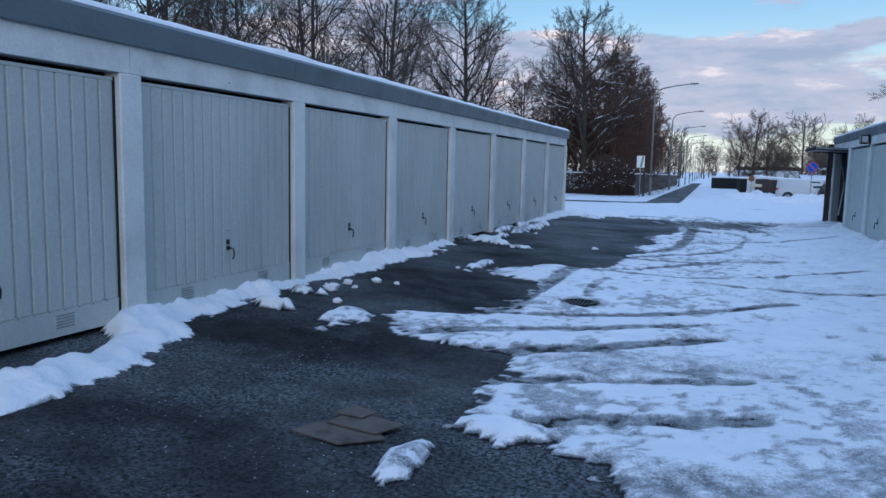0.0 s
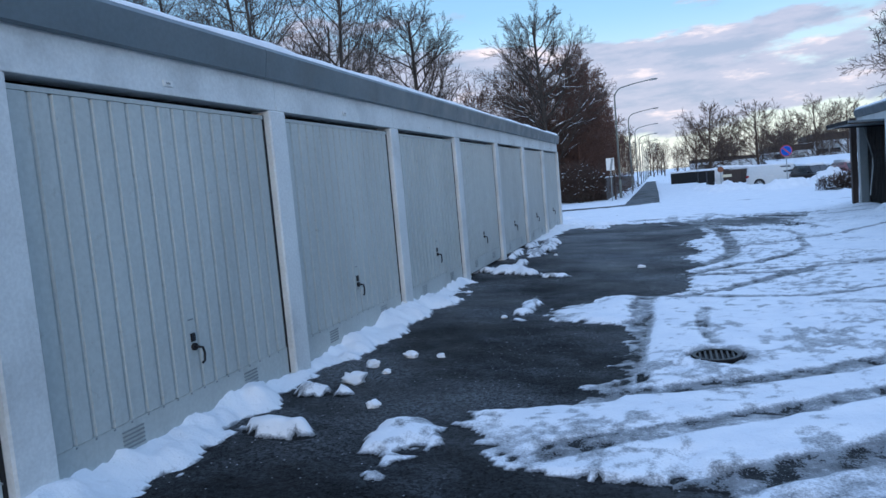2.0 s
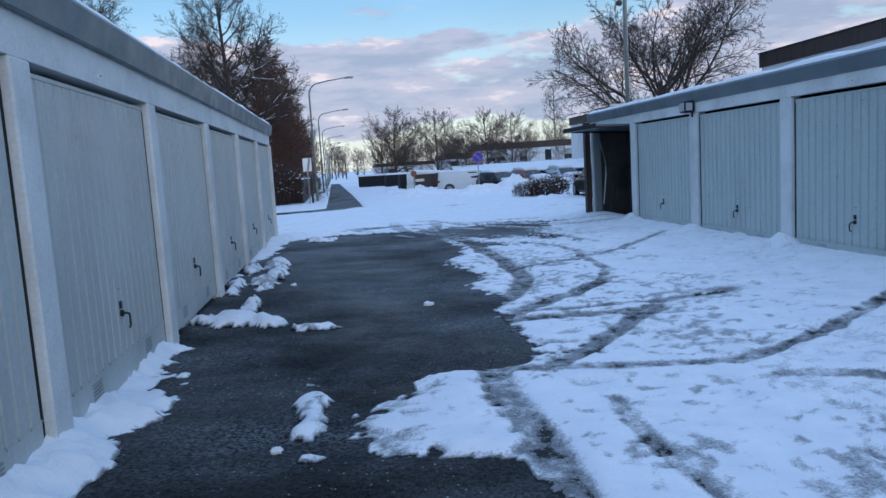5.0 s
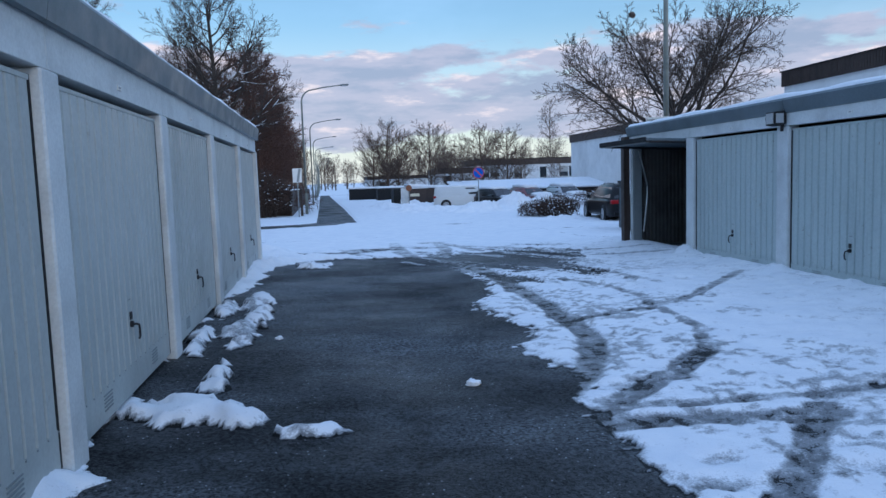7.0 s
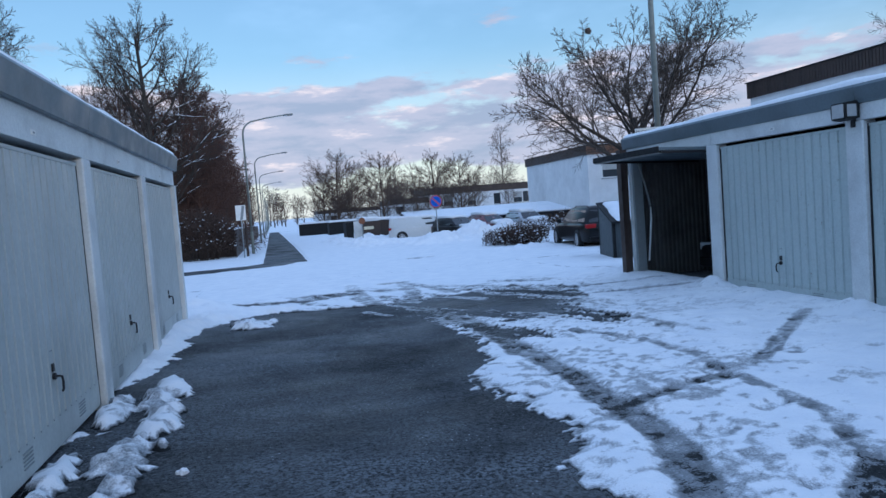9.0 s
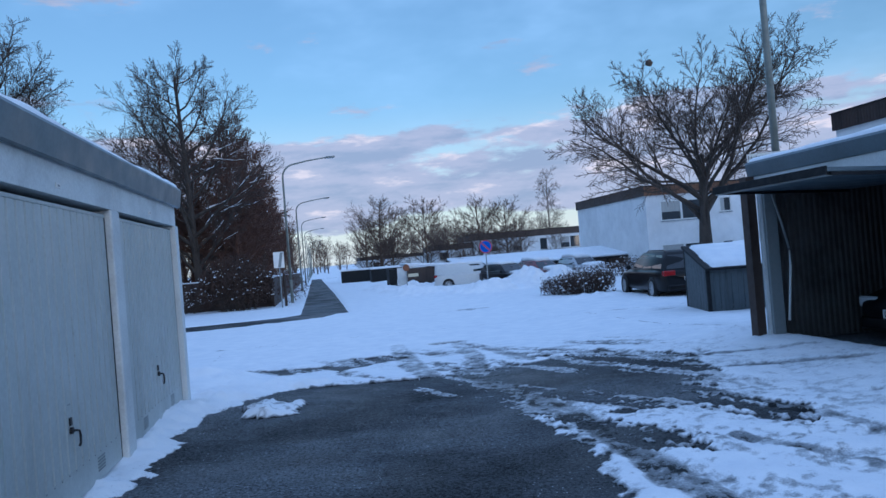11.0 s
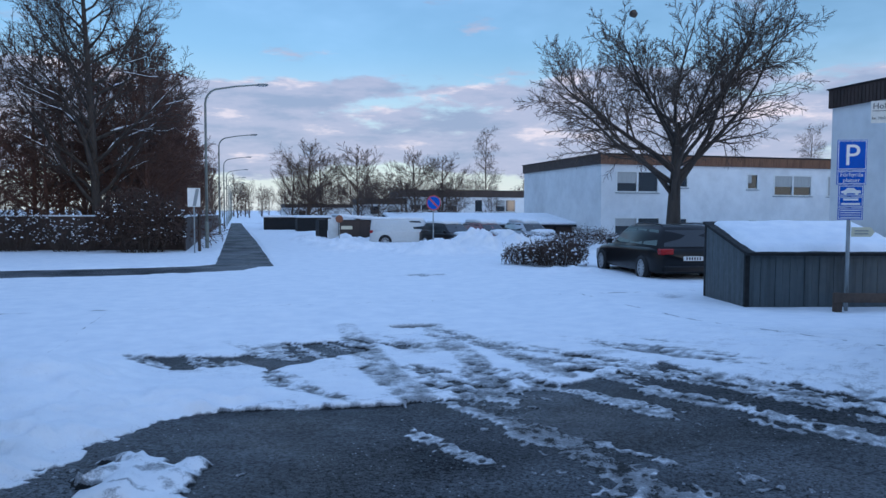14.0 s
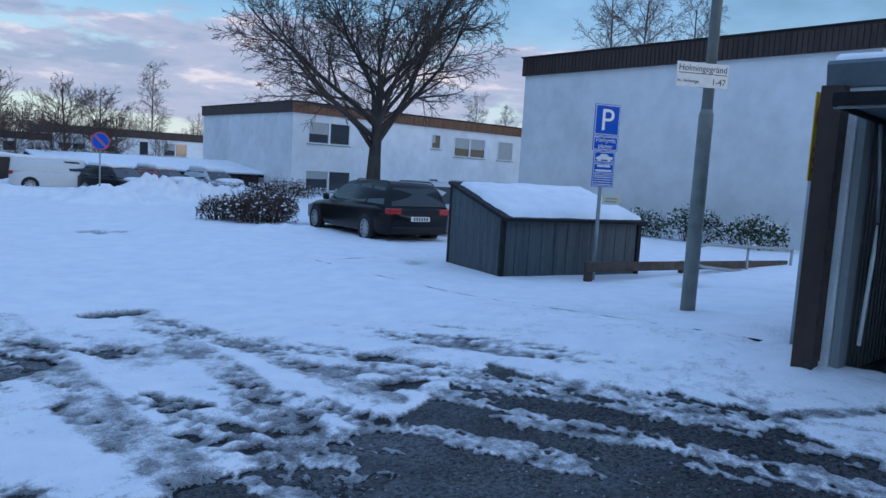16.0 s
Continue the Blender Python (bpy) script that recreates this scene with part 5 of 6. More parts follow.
# tall lamp pole with the street name
name_pole = thing("lamp_pole", "tall grey-green pole carrying a street name sign", "lamp post", 9.60, 20.45, -0.12)
part("lower_pole", tube(bmesh.new(), [(0, 0, -0.3), (0, 0, 2.55), (0, 0, 2.62)], [0.088, 0.083, 0.066], 14), M["pole"], name_pole, smooth=True)
part("upper_pole", tube(bmesh.new(), [(0, 0, 2.55), (0, 0, 8.2)], [0.066, 0.05], 12), M["pole"], name_pole, smooth=True)
part("lamp_arm", tube(bmesh.new(), [(0, 0, 8.15), (-0.15, 0, 8.5), (-0.6, 0, 8.65), (-1.4, 0, 8.7)], [0.05, 0.045, 0.04, 0.035], 10), M["pole"], name_pole, smooth=True)
sign = part("street_sign", slab_at(bmesh.new(), [(-0.47, 2.85), (0.17, 2.85), (0.17, 3.12), (-0.47, 3.12)], -0.10, 0.012), M["white_sign"], name_pole, "white street name sign with black letters")
sign.matrix_basis = pose(0, 0, 0, 0, 0, -30)
face = lambda x, z: pose(x, -0.1015, z, 90, 0, 0)
lettering("Holmingegränd", 0.098, M["black"], sign, face(-0.15, 3.025))
lettering("1-47", 0.098, M["black"], sign, face(0.055, 2.885))
lettering("kv. Holminge", 0.05, M["black"], sign, face(-0.325, 2.895))
part("rule", box(bmesh.new(), -0.45, 0.15, -0.1018, -0.1002, 2.995, 3.002), M["black"], sign)
for zz in (2.88, 3.05):
    part("clamp", box(bmesh.new(), -0.08, 0.08, -0.09, 0.07, zz - 0.012, zz + 0.012), M["galv"], sign)

# yellow sign at the end of the garages
yellow = post(8.44, 18.72, 2.30, 0.03, "yellow no-parking sign on a post behind the garage corner", "sign", "yellow_sign")
part("plate", box(bmesh.new(), -0.20, 0.20, -0.05, -0.038, 1.58, 2.34, 0.002), M["yellow_sign"], yellow)
part("disc", disc(bmesh.new(), 0.165, 0, 2.14, -0.055, 0.004), M["red_sign"], yellow)
part("face", disc(bmesh.new(), 0.135, 0, 2.14, -0.060, 0.004), M["blue_sign"], yellow)
for i in range(3):
    part("text_bar", box(bmesh.new(), -0.15, 0.15, -0.054, -0.0505, 1.65 + i * 0.09, 1.69 + i * 0.09), M["black"], yellow)


# ---- the small shed ----
SHED_Z = -0.20
shed = thing("bin_shed", "grey board shed with snow on its sloping roof", "shed", 10.25, 24.22, SHED_Z, -14)
SW, SD, ZF, ZB = 2.88, 1.85, 1.10, 1.56   # width, depth, front and back height
n = 22
bw = SW / n
fb = box(bmesh.new(), 0.0, bw - 0.006, 0.0, 0.022, 0.0, ZF)
me_board = bpy.data.meshes.new("board")
fb.to_mesh(me_board)
fb.free()
me_board.materials.append(M["shed"])
for i in range(n):
    b = new("board", me_board)
    b.parent = shed
    b.location = (i * bw, 0.006 * (i % 2), 0)
    b = new("board", me_board)
    b.parent = shed
    b.matrix_basis = Matrix.Translation((i * bw, SD - 0.03, 0)) @ Matrix.Diagonal((1, 1, ZB / ZF, 1))
for s in (0.0, SW):
    for i in range(16):
        ya = 0.03 + i * (SD - 0.06) / 16
        h = ZF + (ZB - ZF) * (ya + 0.07) / SD
        boxed("board", (s - 0.022 if s == 0 else s, s if s == 0 else s + 0.022, ya, ya + (SD - 0.06) / 16 - 0.006, 0, h), M["shed"], shed, "", 0)
for cx, cy, hh in ((-0.035, -0.03, ZF), (SW - 0.03, -0.03, ZF), (-0.035, SD - 0.04, ZB), (SW - 0.03, SD - 0.04, ZB)):
    boxed("corner_board", (cx, cx + 0.085, cy, cy + 0.07, -0.1, hh - 0.01), M["shed_dark"], shed, "black corner board", 0.003)
rise = math.degrees(math.atan2(ZB - ZF, SD))
lid = part("roof", box(bmesh.new(), -0.07, SW + 0.07, -0.16, SD + 0.12, 0.0, 0.055, 0.004), M["shed_dark"], shed, "black roof edge")
lid.matrix_basis = pose(0, 0, ZF + 0.005, rise, 0, 0)
bm = bmesh.new()
gx, gy = 40, 24
grid = [[None] * (gx + 1) for _ in range(gy + 1)]
for j in range(gy + 1):
    for i in range(gx + 1):
        u, v = i / gx, j / gy
        xx, yy = 0.07 + u * (SW - 0.04), -0.09 + v * (SD + 0.10)
        edge = min(1.0, min(u, 1 - u) * 14, v * 10, (1 - v) * 10)
        wob = 0.05 * float(fbm(xx + 3, yy, 2.2, 1)) + 0.02 * float(fbm(xx, yy, 8, 2))
        grid[j][i] = bm.verts.new((xx + (0.06 * wob if 0 < i < gx else float(fbm(yy, 0.3, 3, 1)) * 0.12), yy + (0 if j else float(fbm(xx, 0.5, 3, 2)) * 0.10), 0.05 + (0.11 + wob) * edge ** 0.5))
for j in range(gy):
    for i in range(gx):
        bm.faces.new((grid[j][i], grid[j][i + 1], grid[j + 1][i + 1], grid[j + 1][i]))
cap = part("roof_snow", bm, M["snow"], shed, "thick snow on the roof", True)
cap.matrix_basis = lid.matrix_basis.copy()

# low plank fence and tubular rail behind the pole
rail = thing("plank_rail", "low weathered brown plank rail on posts in snow", "fence")
boxed("plank", (11.1, 18.4, 0, 0.05, -0.08, 0.08), M["plank"], rail).matrix_basis = pose(0, 23.1, 0.585, 0, 1.9, 0)
for px in (11.25, 14.1, 16.8):
    boxed("post", (px - 0.06, px + 0.06, 23.152, 23.25, -0.5, 0.66 - px * 0.0332), M["plank"], rail)
hoop = thing("tube_barrier", "bent galvanised tube barrier standing in snow", "barrier")
loop = [(18.2, 22.95, 0.33), (14.5, 22.95, 0.53), (14.25, 22.95, 0.50), (14.12, 22.95, 0.40), (14.10, 22.95, 0.28), (14.2, 22.95, 0.16), (14.4, 22.95, 0.10), (18.2, 22.95, -0.28)]
part("tube", tube(bmesh.new(), loop, 0.032, 10), M["galv"], hoop, smooth=True)
part("leg", tube(bmesh.new(), [(18.2, 22.95, 0.36), (18.2, 22.95, -0.5)], 0.032, 10), M["galv"], hoop, smooth=True)
part("leg", tube(bmesh.new(), [(16.2, 22.98, 0.42), (16.2, 22.98, -0.5)], 0.026, 10), M["galv"], hoop, smooth=True)


# ---- cars ----
def loft(bm, stations, n=20):
    """stations: x, half width, z low, z high, squareness."""
    rings = []
    for x, w, z0, z1, sq in stations:
        ring = []
        for k in range(n):
            a = 2 * math.pi * k / n + math.pi / n
            c, s = math.cos(a), math.sin(a)
            u = math.copysign(abs(c) ** sq, c)
            v = math.copysign(abs(s) ** sq, s)
            ring.append(bm.verts.new((x, u * w, (z0 + z1) / 2 + v * (z1 - z0) / 2)))
        rings.append(ring)
    for a, b in zip(rings, rings[1:]):
        for k in range(n):
            bm.faces.new((a[k], a[(k + 1) % n], b[(k + 1) % n], b[k]))
    bm.faces.new(list(reversed(rings[0]))), bm.faces.new(rings[-1])
    bmesh.ops.recalc_face_normals(bm, faces=bm.faces)
    return bm


def car(name, label, x, y, z, turn, paint, length=4.9, width=1.86, height=1.46, style="wagon", snow=0.0, plate_text=""):
    """Nose towards +x before turning."""
    root = thing(name, label, "car", x, y, z + (float(fall(y)) if y > 20 else 0), turn)
    L, W, H = length, width / 2, height
    sills, belt = 0.20, 0.62 * H
    van = style == "van"
    hood = belt * (1.0 if not van else 1.08)
    body = loft(bmesh.new(), [(-L / 2, W * 0.80, 0.34, belt * 0.92, 0.35), (-L / 2 + 0.10, W * 0.93, 0.24, belt, 0.28), (-L * 0.36, W, sills, belt + 0.02, 0.25), (0, W, sills, belt, 0.25),
                              (L * 0.22, W, sills, hood * 0.98, 0.27), (L * 0.36, W * 0.97, sills, hood * 0.90, 0.3), (L / 2 - 0.14, W * 0.88, 0.24, hood * 0.76, 0.35), (L / 2, W * 0.70, 0.32, hood * 0.62, 0.45)], 28)
    part("body", body, paint, root, smooth=True)
    back = {"wagon": -0.485, "hatch": -0.46, "van": -0.495}[style] * L
    rear_top = back + (0.28 if style != "van" else 0.06)
    nose = L * (0.20 if not van else 0.34)
    roof_front = L * (0.02 if not van else 0.20)
    cab = bmesh.new()
    rows = [(belt - 0.03, back, nose, W * 0.93), (belt + (H - belt) * 0.55, back + (rear_top - back) * 0.55, nose + (roof_front - nose) * 0.62, W * 0.83), (H - 0.05, rear_top, roof_front, W * 0.72), (H, rear_top + 0.15, roof_front - 0.2, W * 0.60)]
    rings = []
    for zz, xb, xf, ww in rows:
        r = 0.10
        rings.append([cab.verts.new((px, py, zz)) for px, py in ((xb, -ww + r), (xb + r, -ww), (xb + (xf - xb) * 0.5, -ww * 1.01), (xf - r, -ww), (xf, -ww + r * 2), (xf + 0.05, 0), (xf, ww - r * 2), (xf - r, ww), (xb + (xf - xb) * 0.5, ww * 1.01), (xb + r, ww), (xb, ww - r), (xb - 0.03, 0))])
    for a, b in zip(rings, rings[1:]):
        for k in range(12):
            cab.faces.new((a[k], a[(k + 1) % 12], b[(k + 1) % 12], b[k]))
    cab.faces.new(rings[-1])
    bmesh.ops.recalc_face_normals(cab, faces=cab.faces)
    part("cabin", cab, paint, root, smooth=True)

    def on_side(s, f, up):
        zz = belt + 0.02 + (H - 0.10 - belt) * up
        k = (zz - (belt - 0.03)) / (H - 0.05 - (belt - 0.03))
        xb, xf = back + (rear_top - back) * k, nose + (roof_front - nose) * k
        return Vector((xb + (xf - xb) * f, s * (W * (0.93 - 0.20 * k) * 1.012 + 0.006), zz))

    splits = [(0.05, 0.32), (0.345, 0.60), (0.625, 0.93)] if not van else [(0.70, 0.93)]
    for s in (-1, 1):
        for f0, f1 in splits:
            bm = bmesh.new()
            q = [on_side(s, f0, 0.05), on_side(s, f1, 0.05), on_side(s, f1 - 0.02, 0.93), on_side(s, f0 + 0.01, 0.93)]
            vs = [bm.verts.new(p) for p in q] + [bm.verts.new(p - Vector((0, s * 0.012, 0))) for p in q]
            bm.faces.new(vs[:4])
            for k in range(4):
                bm.faces.new((vs[k], vs[(k + 1) % 4], vs[4 + (k + 1) % 4], vs[4 + k]))
            part("side_window", bm, M["car_glass"], root)
        mirror = loft(bmesh.new(), [(nose - 0.32, 0.05, belt - 0.02, belt + 0.12, 0.6), (nose - 0.22, 0.09, belt - 0.03, belt + 0.14, 0.5), (nose - 0.12, 0.05, belt, belt + 0.11, 0.6)], 10)
        bmesh.ops.translate(mirror, verts=mirror.verts, vec=(0, s * (W + 0.05), 0))
        part("mirror", mirror, paint, root, smooth=True)
    for nm, xa, xb_, sg in (("rear_window", back, rear_top, -1), ("windscreen", nose, roof_front, 1)):
        bm = bmesh.new()
        q = []
        for up, ww in ((0.10, 0.80), (0.88, 0.66)):
            px = xa + (xb_ - xa) * up + sg * 0.055
            zz = belt - 0.03 + (H - 0.02 - belt) * up
            q += [Vector((px - sg * 0.045, -W * ww, zz)), Vector((px, 0, zz)), Vector((px - sg * 0.045, W * ww, zz))]
        vs = [bm.verts.new(p) for p in q] + [bm.verts.new(p - Vector((sg * 0.02, 0, 0))) for p in q]
        bm.faces.new((vs[0], vs[1], vs[4], vs[3])), bm.faces.new((vs[1], vs[2], vs[5], vs[4]))
        for a, b in ((0, 1), (1, 2), (2, 5), (5, 4), (4, 3), (3, 0)):
            bm.faces.new((vs[a], vs[b], vs[b + 6], vs[a + 6]))
        part(nm, bm, M["car_glass"], root)
    R = 0.33 if L > 4.2 else 0.30
    for wx in (-L * 0.30, L * 0.305):
        for s in (-1, 1):
            arch = bmesh.new()
            disc_pts = [(wx + (R + 0.05) * math.cos(t / 20 * 6.2832), R + 0.01 + (R + 0.05) * math.sin(t / 20 * 6.2832)) for t in range(20)]
            slab_at(arch, disc_pts, s * (W + 0.004) - (0.02 if s > 0 else 0), 0.02)
            part("wheel_arch", arch, M["dark_gap"], root)
            wheel = new("wheel")
            wheel.parent = root
            wheel.location = (wx, s * (W - 0.05), R)
            ty = bmesh.new()
            for (ra, ya), (rb, yb) in zip([(R * 0.68, 0.09), (R * 0.95, 0.10), (R, 0.06), (R, -0.06), (R * 0.95, -0.10), (R * 0.68, -0.09)], [(R * 0.95, 0.10), (R, 0.06), (R, -0.06), (R * 0.95, -0.10), (R * 0.68, -0.09)]):
                va = [ty.verts.new((ra * math.cos(t / 24 * 6.2832), ya, ra * math.sin(t / 24 * 6.2832))) for t in range(24)]
                vb = [ty.verts.new((rb * math.cos(t / 24 * 6.2832), yb, rb * math.sin(t / 24 * 6.2832))) for t in range(24)]
                for t in range(24):
                    ty.faces.new((va[t], va[(t + 1) % 24], vb[(t + 1) % 24], vb[t]))
            bmesh.ops.remove_doubles(ty, verts=ty.verts, dist=0.0005)
            part("tyre", ty, M["tyre"], wheel, smooth=True)
            rim = bmesh.new()
            slab_at(rim, [(0.06 * math.cos(t / 12 * 6.2832), 0.06 * math.sin(t / 12 * 6.2832)) for t in range(12)], s * 0.07 - 0.01, 0.02)
            for t in range(10):
                a = t / 10 * 6.2832
                ca, sa = math.cos(a), math.sin(a)
                o = [(0.04, -0.018), (R * 0.69, -0.026), (R * 0.69, 0.026), (0.04, 0.018)]
                slab_at(rim, [(u * ca - v * sa, u * sa + v * ca) for u, v in o], s * 0.065 - 0.01, 0.02)
            ring = [(R * 0.70, 0.0), (R * 0.63, 0.0)]
            for t in range(24):
                a0, a1 = t / 24 * 6.2832, (t + 1) / 24 * 6.2832
                slab_at(rim, [(R * 0.70 * math.cos(a0), R * 0.70 * math.sin(a0)), (R * 0.70 * math.cos(a1), R * 0.70 * math.sin(a1)), (R * 0.63 * math.cos(a1), R * 0.63 * math.sin(a1)), (R * 0.63 * math.cos(a0), R * 0.63 * math.sin(a0))], s * 0.075 - 0.01, 0.02)
            part("rim", rim, M["rim"], wheel)
            hub = bmesh.new()
            slab_at(hub, [(R * 0.66 * math.cos(t / 20 * 6.2832), R * 0.66 * math.sin(t / 20 * 6.2832)) for t in range(20)], s * 0.01 - 0.01, 0.02)
            part("brake_disc", hub, M["dark_gap"], wheel)
    for s in (-1, 1):
        boxed("tail_lamp", (-L / 2 - 0.005, -L / 2 + 0.20, *sorted((s * W * 0.55, s * W * 0.935)), belt * 0.80, belt * 0.97), M["tail"], root, "red tail lamp", 0.02)
        boxed("headlight", (L / 2 - 0.26, L / 2 - 0.075, *sorted((s * W * 0.50, s * W * 0.86)), hood * 0.58, hood * 0.73), M["lamp_glass"], root, "clear headlight", 0.02)
    for sg in (-1, 1):
        xx = sg * (L / 2 + 0.005)
        zc = 0.70 * belt if sg < 0 else 0.46
        pl = boxed("number_plate", (xx - 0.012, xx + 0.012, -0.26, 0.26, zc - 0.055, zc + 0.055), M["plate"], root, "white number plate", 0.002)
        if plate_text:
            lettering(plate_text, 0.10, M["black"], pl, pose(xx + sg * 0.0135, -0.12 if sg > 0 else 0.12, zc - 0.035, 90, 0, 90 * sg))
        else:
            for i in range(6):
                part("plate_mark", box(bmesh.new(), xx + (0.0122 if sg > 0 else -0.0145), xx + (0.0145 if sg > 0 else -0.0122), -0.2 + i * 0.07, -0.16 + i * 0.07, zc - 0.035, zc + 0.035), M["black"], pl)
    boxed("rear_bumper", (-L / 2 - 0.04, -L / 2 + 0.12, -W * 0.82, W * 0.82, 0.28, 0.45), paint, root, "", 0.03)
    boxed("front_bumper", (L / 2 - 0.14, L / 2 + 0.02, -W * 0.74, W * 0.74, 0.24, 0.42), paint, root, "", 0.03)
    if style == "wagon":
        for s in (-1, 1):
            part("roof_rail", tube(bmesh.new(), [(rear_top + 0.1, s * W * 0.66, H - 0.03), (rear_top + 0.25, s * W * 0.66, H + 0.03), (roof_front - 0.5, s * W * 0.66, H + 0.03), (roof_front - 0.35, s * W * 0.66, H - 0.03)], 0.014, 6), M["dark_metal"], root, smooth=True)
    if snow:
        for xa, xb_, zz, ww in ((rear_top + 0.02, roof_front + 0.05, H, W * 0.70), (nose + 0.15, L / 2 - 0.25, hood * 0.93, W * 0.80)):
            cap = loft(bmesh.new(), [(xa, ww * 0.85, zz - 0.06, zz + snow * 0.4, 0.6), (xa + 0.2, ww, zz - 0.08, zz + snow, 0.5), ((xa + xb_) / 2, ww * 1.02, zz - 0.08, zz + snow * 1.1, 0.5), (xb_ - 0.2, ww, zz - 0.10, zz + snow * 0.85, 0.5), (xb_, ww * 0.8, zz - 0.12, zz + snow * 0.2, 0.6)], 16)
            part("snow_cap", cap, M["snow"], root, "thick snow on the car", True)
    return root


car("parked_car", "black estate car parked on snow seen with red tail lamps", 12.90, 31.64, -0.09, 82.6, M["car_black"], 4.9, 1.86, 1.46, "wagon")
car("parked_car", "silver hatchback with red tail lamps parked on snow", 14.82, 32.15, -0.09, 83, M["car_silver"], 3.95, 1.70, 1.50, "hatch")
car("parked_car", "white van with snowy front parked before dark carports", 10.9, 54.8, -0.25, -12, M["car_white"], 4.4, 1.80, 1.62, "van", 0.10)
car("parked_car", "dark car half buried in snow", 12.8, 52.2, -0.25, -70, M["car_black"], 4.3, 1.75, 1.42, "hatch", 0.14)
car("parked_car", "dark red car half buried in snow", 15.3, 53.2, -0.25, -75, M["car_red"], 4.3, 1.75, 1.42, "hatch", 0.22)
car("parked_car", "snow-covered car parked before dark carports", 18.0, 53.4, -0.25, -80, M["car_silver"], 4.2, 1.75, 1.45, "hatch", 0.2)
car("garage_car", "black car standing in the dark open garage", 10.87, 16.9, 0.06, 180, M["car_black"], 4.5, 1.80, 1.45, "hatch", 0.0, "DWF")


# ---- carports far off ----
port = thing("carport", "long low dark carport with thick snow on its roof", "carport", 0, 0, float(fall(58)))
boxed("rear_wall", (11.0, 40.0, 62.3, 62.4, -0.3, 1.3), M["brown"], port, "", 0)
for nm, dims, mat in (("roof", (10.8, 40.3, 0.0, 5.2, 0.0, 0.14), "shed_dark"), ("roof_snow", (10.85, 40.25, 0.02, 5.15, 0.142, 0.30), "snow")):
    boxed(nm, dims, M[mat], port, "", 0.05 if mat == "snow" else 0).matrix_basis = pose(0, 57.6, 0.82, 7, 0, 0)
boxed("front_wall", (11.0, 40.0, 58.3, 58.4, -0.3, 0.9), M["brown"], port, "", 0)
for i in range(12):
    boxed("post", (11.2 + i * 2.6, 11.32 + i * 2.6, 58.0, 58.12, -0.3, 0.85), M["shed_dark"], port, "", 0)
bin_house = thing("bin_shed", "dark brown shed with white corner and snowy roof", "shed", 0, 0, float(fall(60)))
boxed("wall", (7.4, 10.6, 59.0, 62.0, -0.4, 1.25), M["brown"], bin_house, "", 0)
boxed("white_panel", (6.75, 7.38, 59.4, 59.5, -0.4, 1.35), M["concrete"], bin_house, "pale end panel", 0)
boxed("wall", (6.2, 6.72, 59.6, 62.0, -0.4, 1.3), M["shed_dark"], bin_house, "", 0)
cap = boxed("roof_snow", (-1.75, 1.75, -1.7, 1.7, 0, 0.22), M["snow"], bin_house, "", 0.06)
cap.matrix_basis = pose(9.0, 60.5, 1.32, 0, 4, 0)
for px, py, ww in ((3.6, 92, 5.0), (6.5, 84, 3.2)):
    low = thing("low_shed", "low dark shed with snow on its flat roof", "shed", 0, 0, float(fall(py)))
    boxed("wall", (px, px + ww, py, py + 3, -0.3, 1.3), M["shed_dark"], low, "", 0)
    boxed("roof_snow", (px - 0.1, px + ww + 0.1, py - 0.1, py + 3.1, 1.302, 1.5), M["snow"], low, "", 0.04)


# ---- the open garage: raised door, arms, ribbed side wall ----
OX, OY0, OY1, OZ = 7.79, 15.85, 18.05, -0.07
raised = thing("overhead_door", "raised grey overhead garage door jutting out over the opening", "garage door", OX, (OY0 + OY1) / 2, 2.27 + OZ)
half = (OY1 - OY0) / 2
leaf = bmesh.new()
n = 17
box(leaf, -0.80, 1.25, -half, half, 0.0, 0.035, 0.004)
panel = part("leaf", leaf, M["fascia"], raised)
for i in range(n):
    ya = -half + i * 2 * half / n
    boxed("rib", (-0.78, 1.2, ya + 0.008, ya + 2 * half / n - 0.02, 0.036, 0.046), M["fascia"], panel, "", 0)
boxed("lower_rail", (-0.815, -0.79, -half, half, -0.03, 0.06), M["shed_dark"], raised, "", 0.004)
boxed("frame_strip", (-0.78, -0.74, -half, half, -0.045, -0.005), M["galv"], raised, "", 0.003)
for s in (-1, 1):
    boxed("edge_rail", (-0.78, 1.2, *sorted((s * half, s * (half - 0.03))), -0.04, -0.002), M["dark_metal"], raised, "", 0.002)
    part("arm", tube(bmesh.new(), [(0.02, s * (half - 0.04), -0.05), (0.14, s * (half - 0.04), -0.42), (0.24, s * (half - 0.04), -0.78)], 0.016, 8), M["galv"], raised, "steel lifting arm", True)
    part("spring", tube(bmesh.new(), [(0.24, s * (half - 0.04), -0.80), (0.25, s * (half - 0.04), -1.02), (0.20, s * (half - 0.04), -1.75)], [0.008, 0.017, 0.017], 8), M["white_sign"], raised, "pale spring tube", True)
raised.rotation_euler = (0, radians(2.5), 0)
bm = bmesh.new()
xs = OX + 0.15
lo, hi = [], []
for i in range(60):
    for dx, dy in ((0.0, 0.0), (0.03, 0.0), (0.042, -0.03), (0.072, -0.03)):
        lo.append(bm.verts.new((xs + i * 0.084 + dx, 18.21 + dy, 0.06))), hi.append(bm.verts.new((xs + i * 0.084 + dx, 18.21 + dy, 2.25)))
for i in range(len(lo) - 1):
    bm.faces.new((lo[i], lo[i + 1], hi[i + 1], hi[i]))
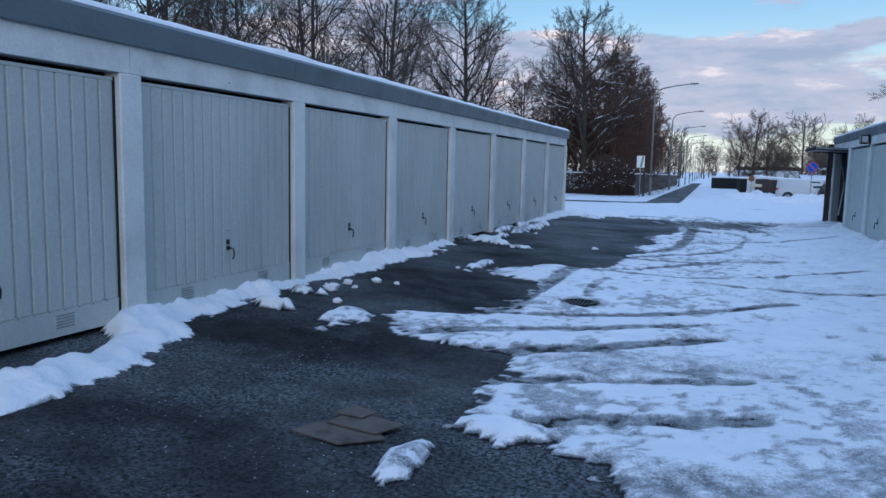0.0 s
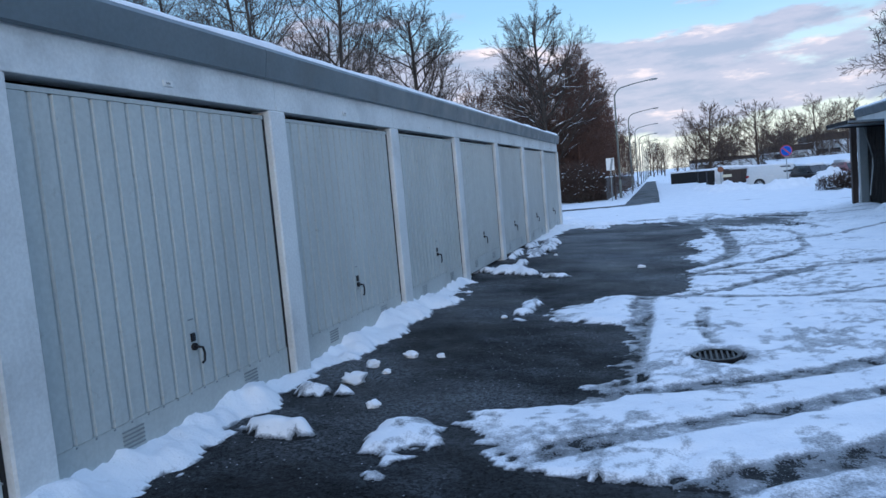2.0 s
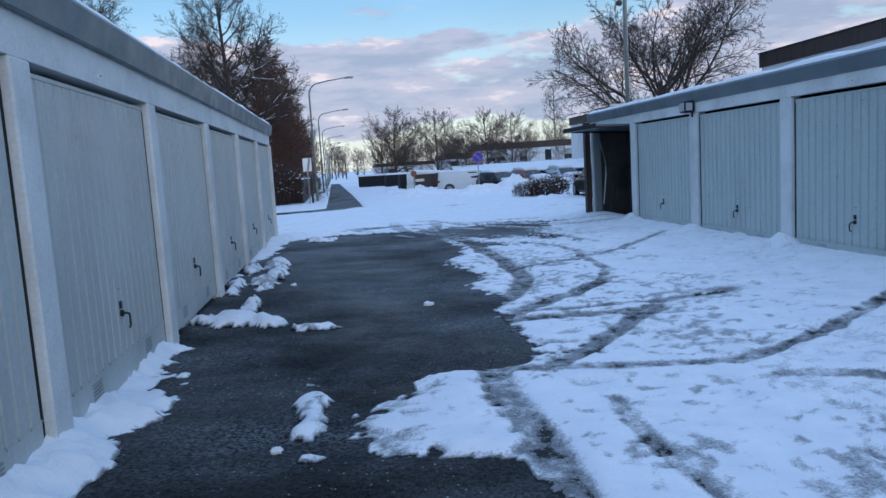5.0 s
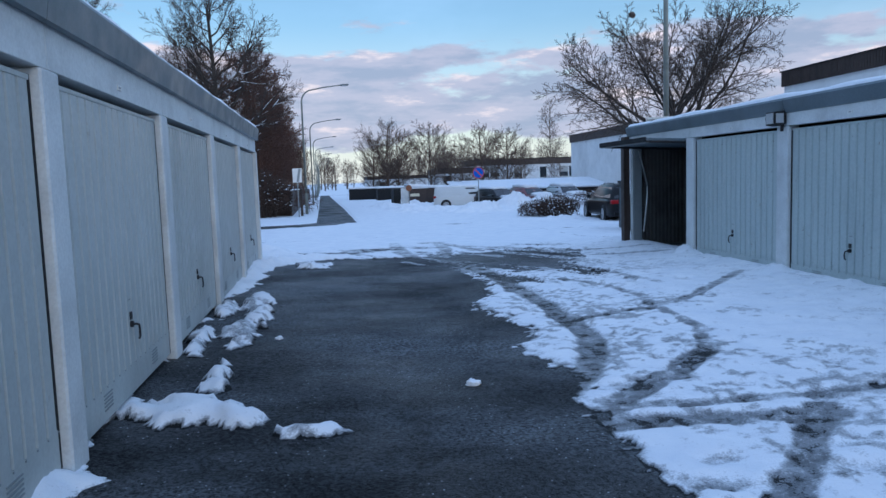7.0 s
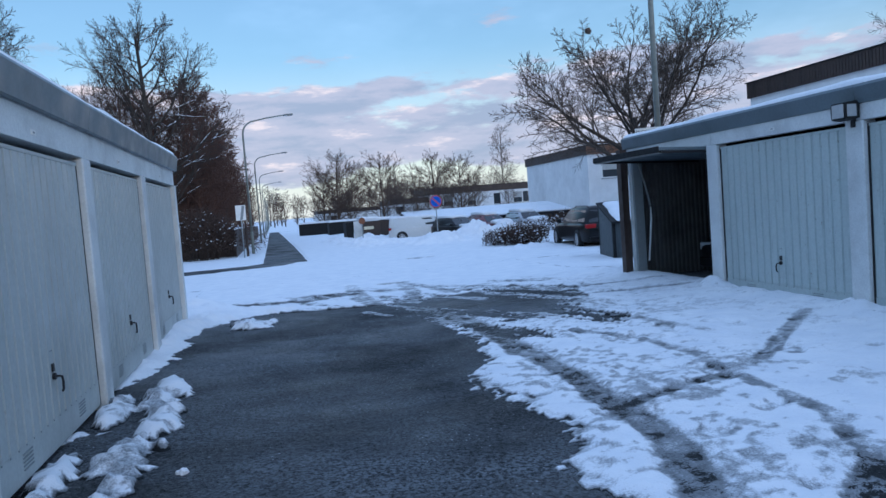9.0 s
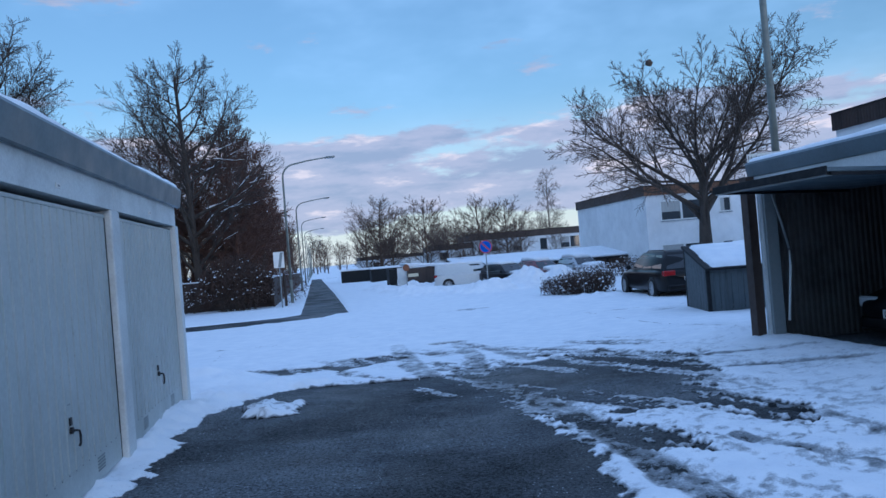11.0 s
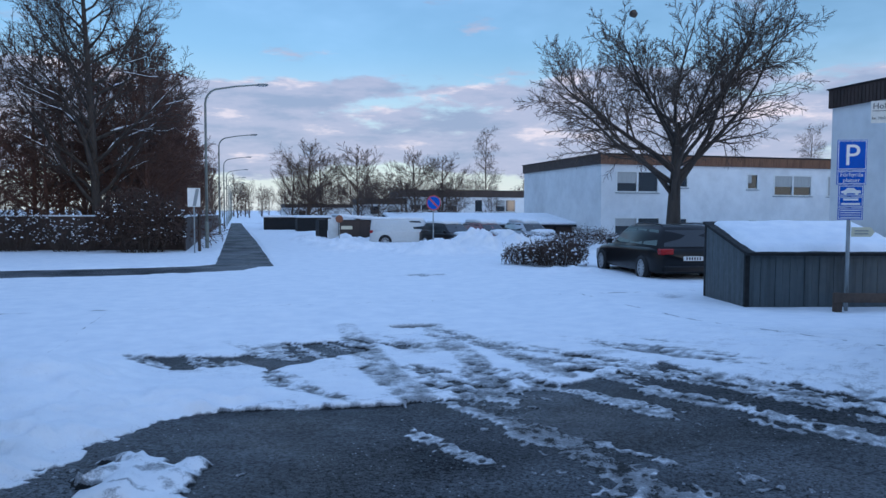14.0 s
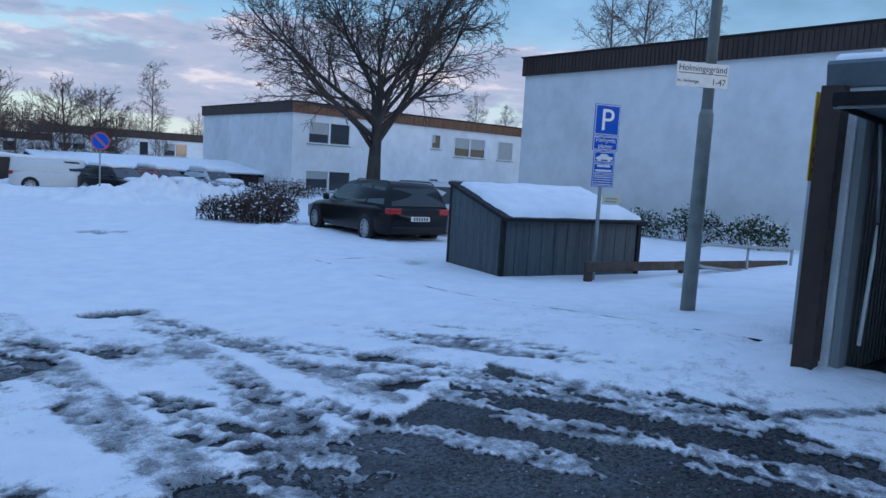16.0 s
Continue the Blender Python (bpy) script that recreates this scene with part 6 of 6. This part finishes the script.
side_wall = tagged(part("garage_side_wall", bm, M["corr"]), "dark corrugated metal side wall inside the garage", "wall", "", "structure")
part_wall = tagged(boxed("garage_partition", (OX + 0.15, OX + 5.5, 15.66, 15.74, 0.05, 2.45), M["interior"], None, "", 0), "board partition inside the garage, darkened to stand for shade", "wall", "", "structure")

# wall lamp on the pillar
flood = thing("wall_lamp", "black box floodlight fixed under the garage roof edge", "wall lamp", 7.72, 13.05, 2.34)
body = bmesh.new()
slab(body, [(-0.30, 0.02), (-0.28, 0.13), (-0.05, 0.15), (0.0, 0.10), (0.0, -0.08), (-0.10, -0.11), (-0.28, -0.09)], 0.26)
bmesh.ops.translate(body, verts=body.verts, vec=(0, -0.13, 0))
part("housing", body, M["dark_gap"], flood)
part("glass", box(bmesh.new(), -0.312, -0.290, -0.10, 0.10, -0.07, 0.11, 0.004), M["lamp_glass"], flood)
part("side_glass", box(bmesh.new(), -0.26, -0.07, -0.138, -0.131, -0.06, 0.10, 0.0), M["lamp_glass"], flood)
part("bracket", box(bmesh.new(), 0.0, 0.06, -0.04, 0.04, -0.2, 0.05, 0.004), M["dark_metal"], flood)

flood.scale = (0.6, 0.8, 0.8)

# storm drain in the yard
drain = thing("storm_drain", "round black iron storm drain grate clear of snow", "drain", 3.32, 3.46, gz(3.32, 3.46) + 0.012)
ringm = bmesh.new()
for t in range(28):
    a0, a1 = t / 28 * 6.2832, (t + 1) / 28 * 6.2832
    tmp = [(0.30 * math.cos(a0), 0.30 * math.sin(a0)), (0.30 * math.cos(a1), 0.30 * math.sin(a1)), (0.25 * math.cos(a1), 0.25 * math.sin(a1)), (0.25 * math.cos(a0), 0.25 * math.sin(a0))]
    vs0, vs1 = [ringm.verts.new((*p, 0)) for p in tmp], [ringm.verts.new((*p, 0.03)) for p in tmp]
    ringm.faces.new(vs1)
    for k in range(4):
        ringm.faces.new((vs0[k], vs0[(k + 1) % 4], vs1[(k + 1) % 4], vs1[k]))
part("rim", ringm, M["dark_metal"], drain)
for i in range(7):
    xx = -0.20 + i * 0.0667
    hh = math.sqrt(0.26 ** 2 - xx * xx)
    b = part("bar", box(bmesh.new(), xx - 0.016, xx + 0.016, -hh, hh, 0.0, 0.026, 0.004), M["dark_metal"], drain)
pit = bmesh.new()
bmesh.ops.create_circle(pit, cap_ends=True, segments=24, radius=0.26)
part("pit", pit, M["dark_gap"], drain).location = (0, 0, 0.002)
drain.scale = (0.64, 0.64, 1)

# torn cardboard on the asphalt
card = thing("cardboard", "torn sheet of wet brown cardboard flat on the asphalt", "cardboard", 2.80, -1.2, gz(2.80, -1.2) + 0.006)
for outline, zz in (([(-0.30, -0.22), (0.06, -0.30), (0.28, -0.12), (0.10, 0.02), (-0.22, -0.02)], 0.0), ([(-0.16, -0.04), (0.20, -0.10), (0.30, 0.10), (0.05, 0.16), (-0.12, 0.12)], 0.012), ([(-0.2, 0.10), (0.02, 0.08), (0.06, 0.22), (-0.12, 0.26)], 0.024)):
    bm = slab(bmesh.new(), outline, 0.008, "z")
    bmesh.ops.translate(bm, verts=bm.verts, vec=(0, 0, zz))
    part("flap", bm, M["cardboard"], card)

# loose lumps of snow
lumps = [(0.74, 3.29, 0.05), (0.53, 2.92, 0.05), (0.56, 2.45, 0.075), (1.01, 3.33, 0.03), (0.72, 2.75, 0.03), (2.55, 9.3, 0.045), (0.9, 11.2, 0.03), (1.2, 5.1, 0.03), (0.95, 1.9, 0.04)]
for lx, ly, r in lumps:
    bm = bmesh.new()
    bmesh.ops.create_icosphere(bm, subdivisions=3, radius=r)
    for v in bm.verts:
        u = v.co.normalized()
        v.co *= 1 + 0.55 * noise.noise(u * 1.7 + Vector((lx * 7, ly * 5, 0))) + 0.3 * noise.noise(u * 4.5 + Vector((ly, lx, 2)))
        v.co.z *= 0.75
        v.co.x *= 1.2
    ob = tagged(part("snow_lump", bm, M["snow"], smooth=True), "loose lump of snow on wet asphalt", "snow lump", "loose lumps of snow")
    ob.matrix_basis = pose(lx, ly, gz(lx, ly) + r * 0.4)
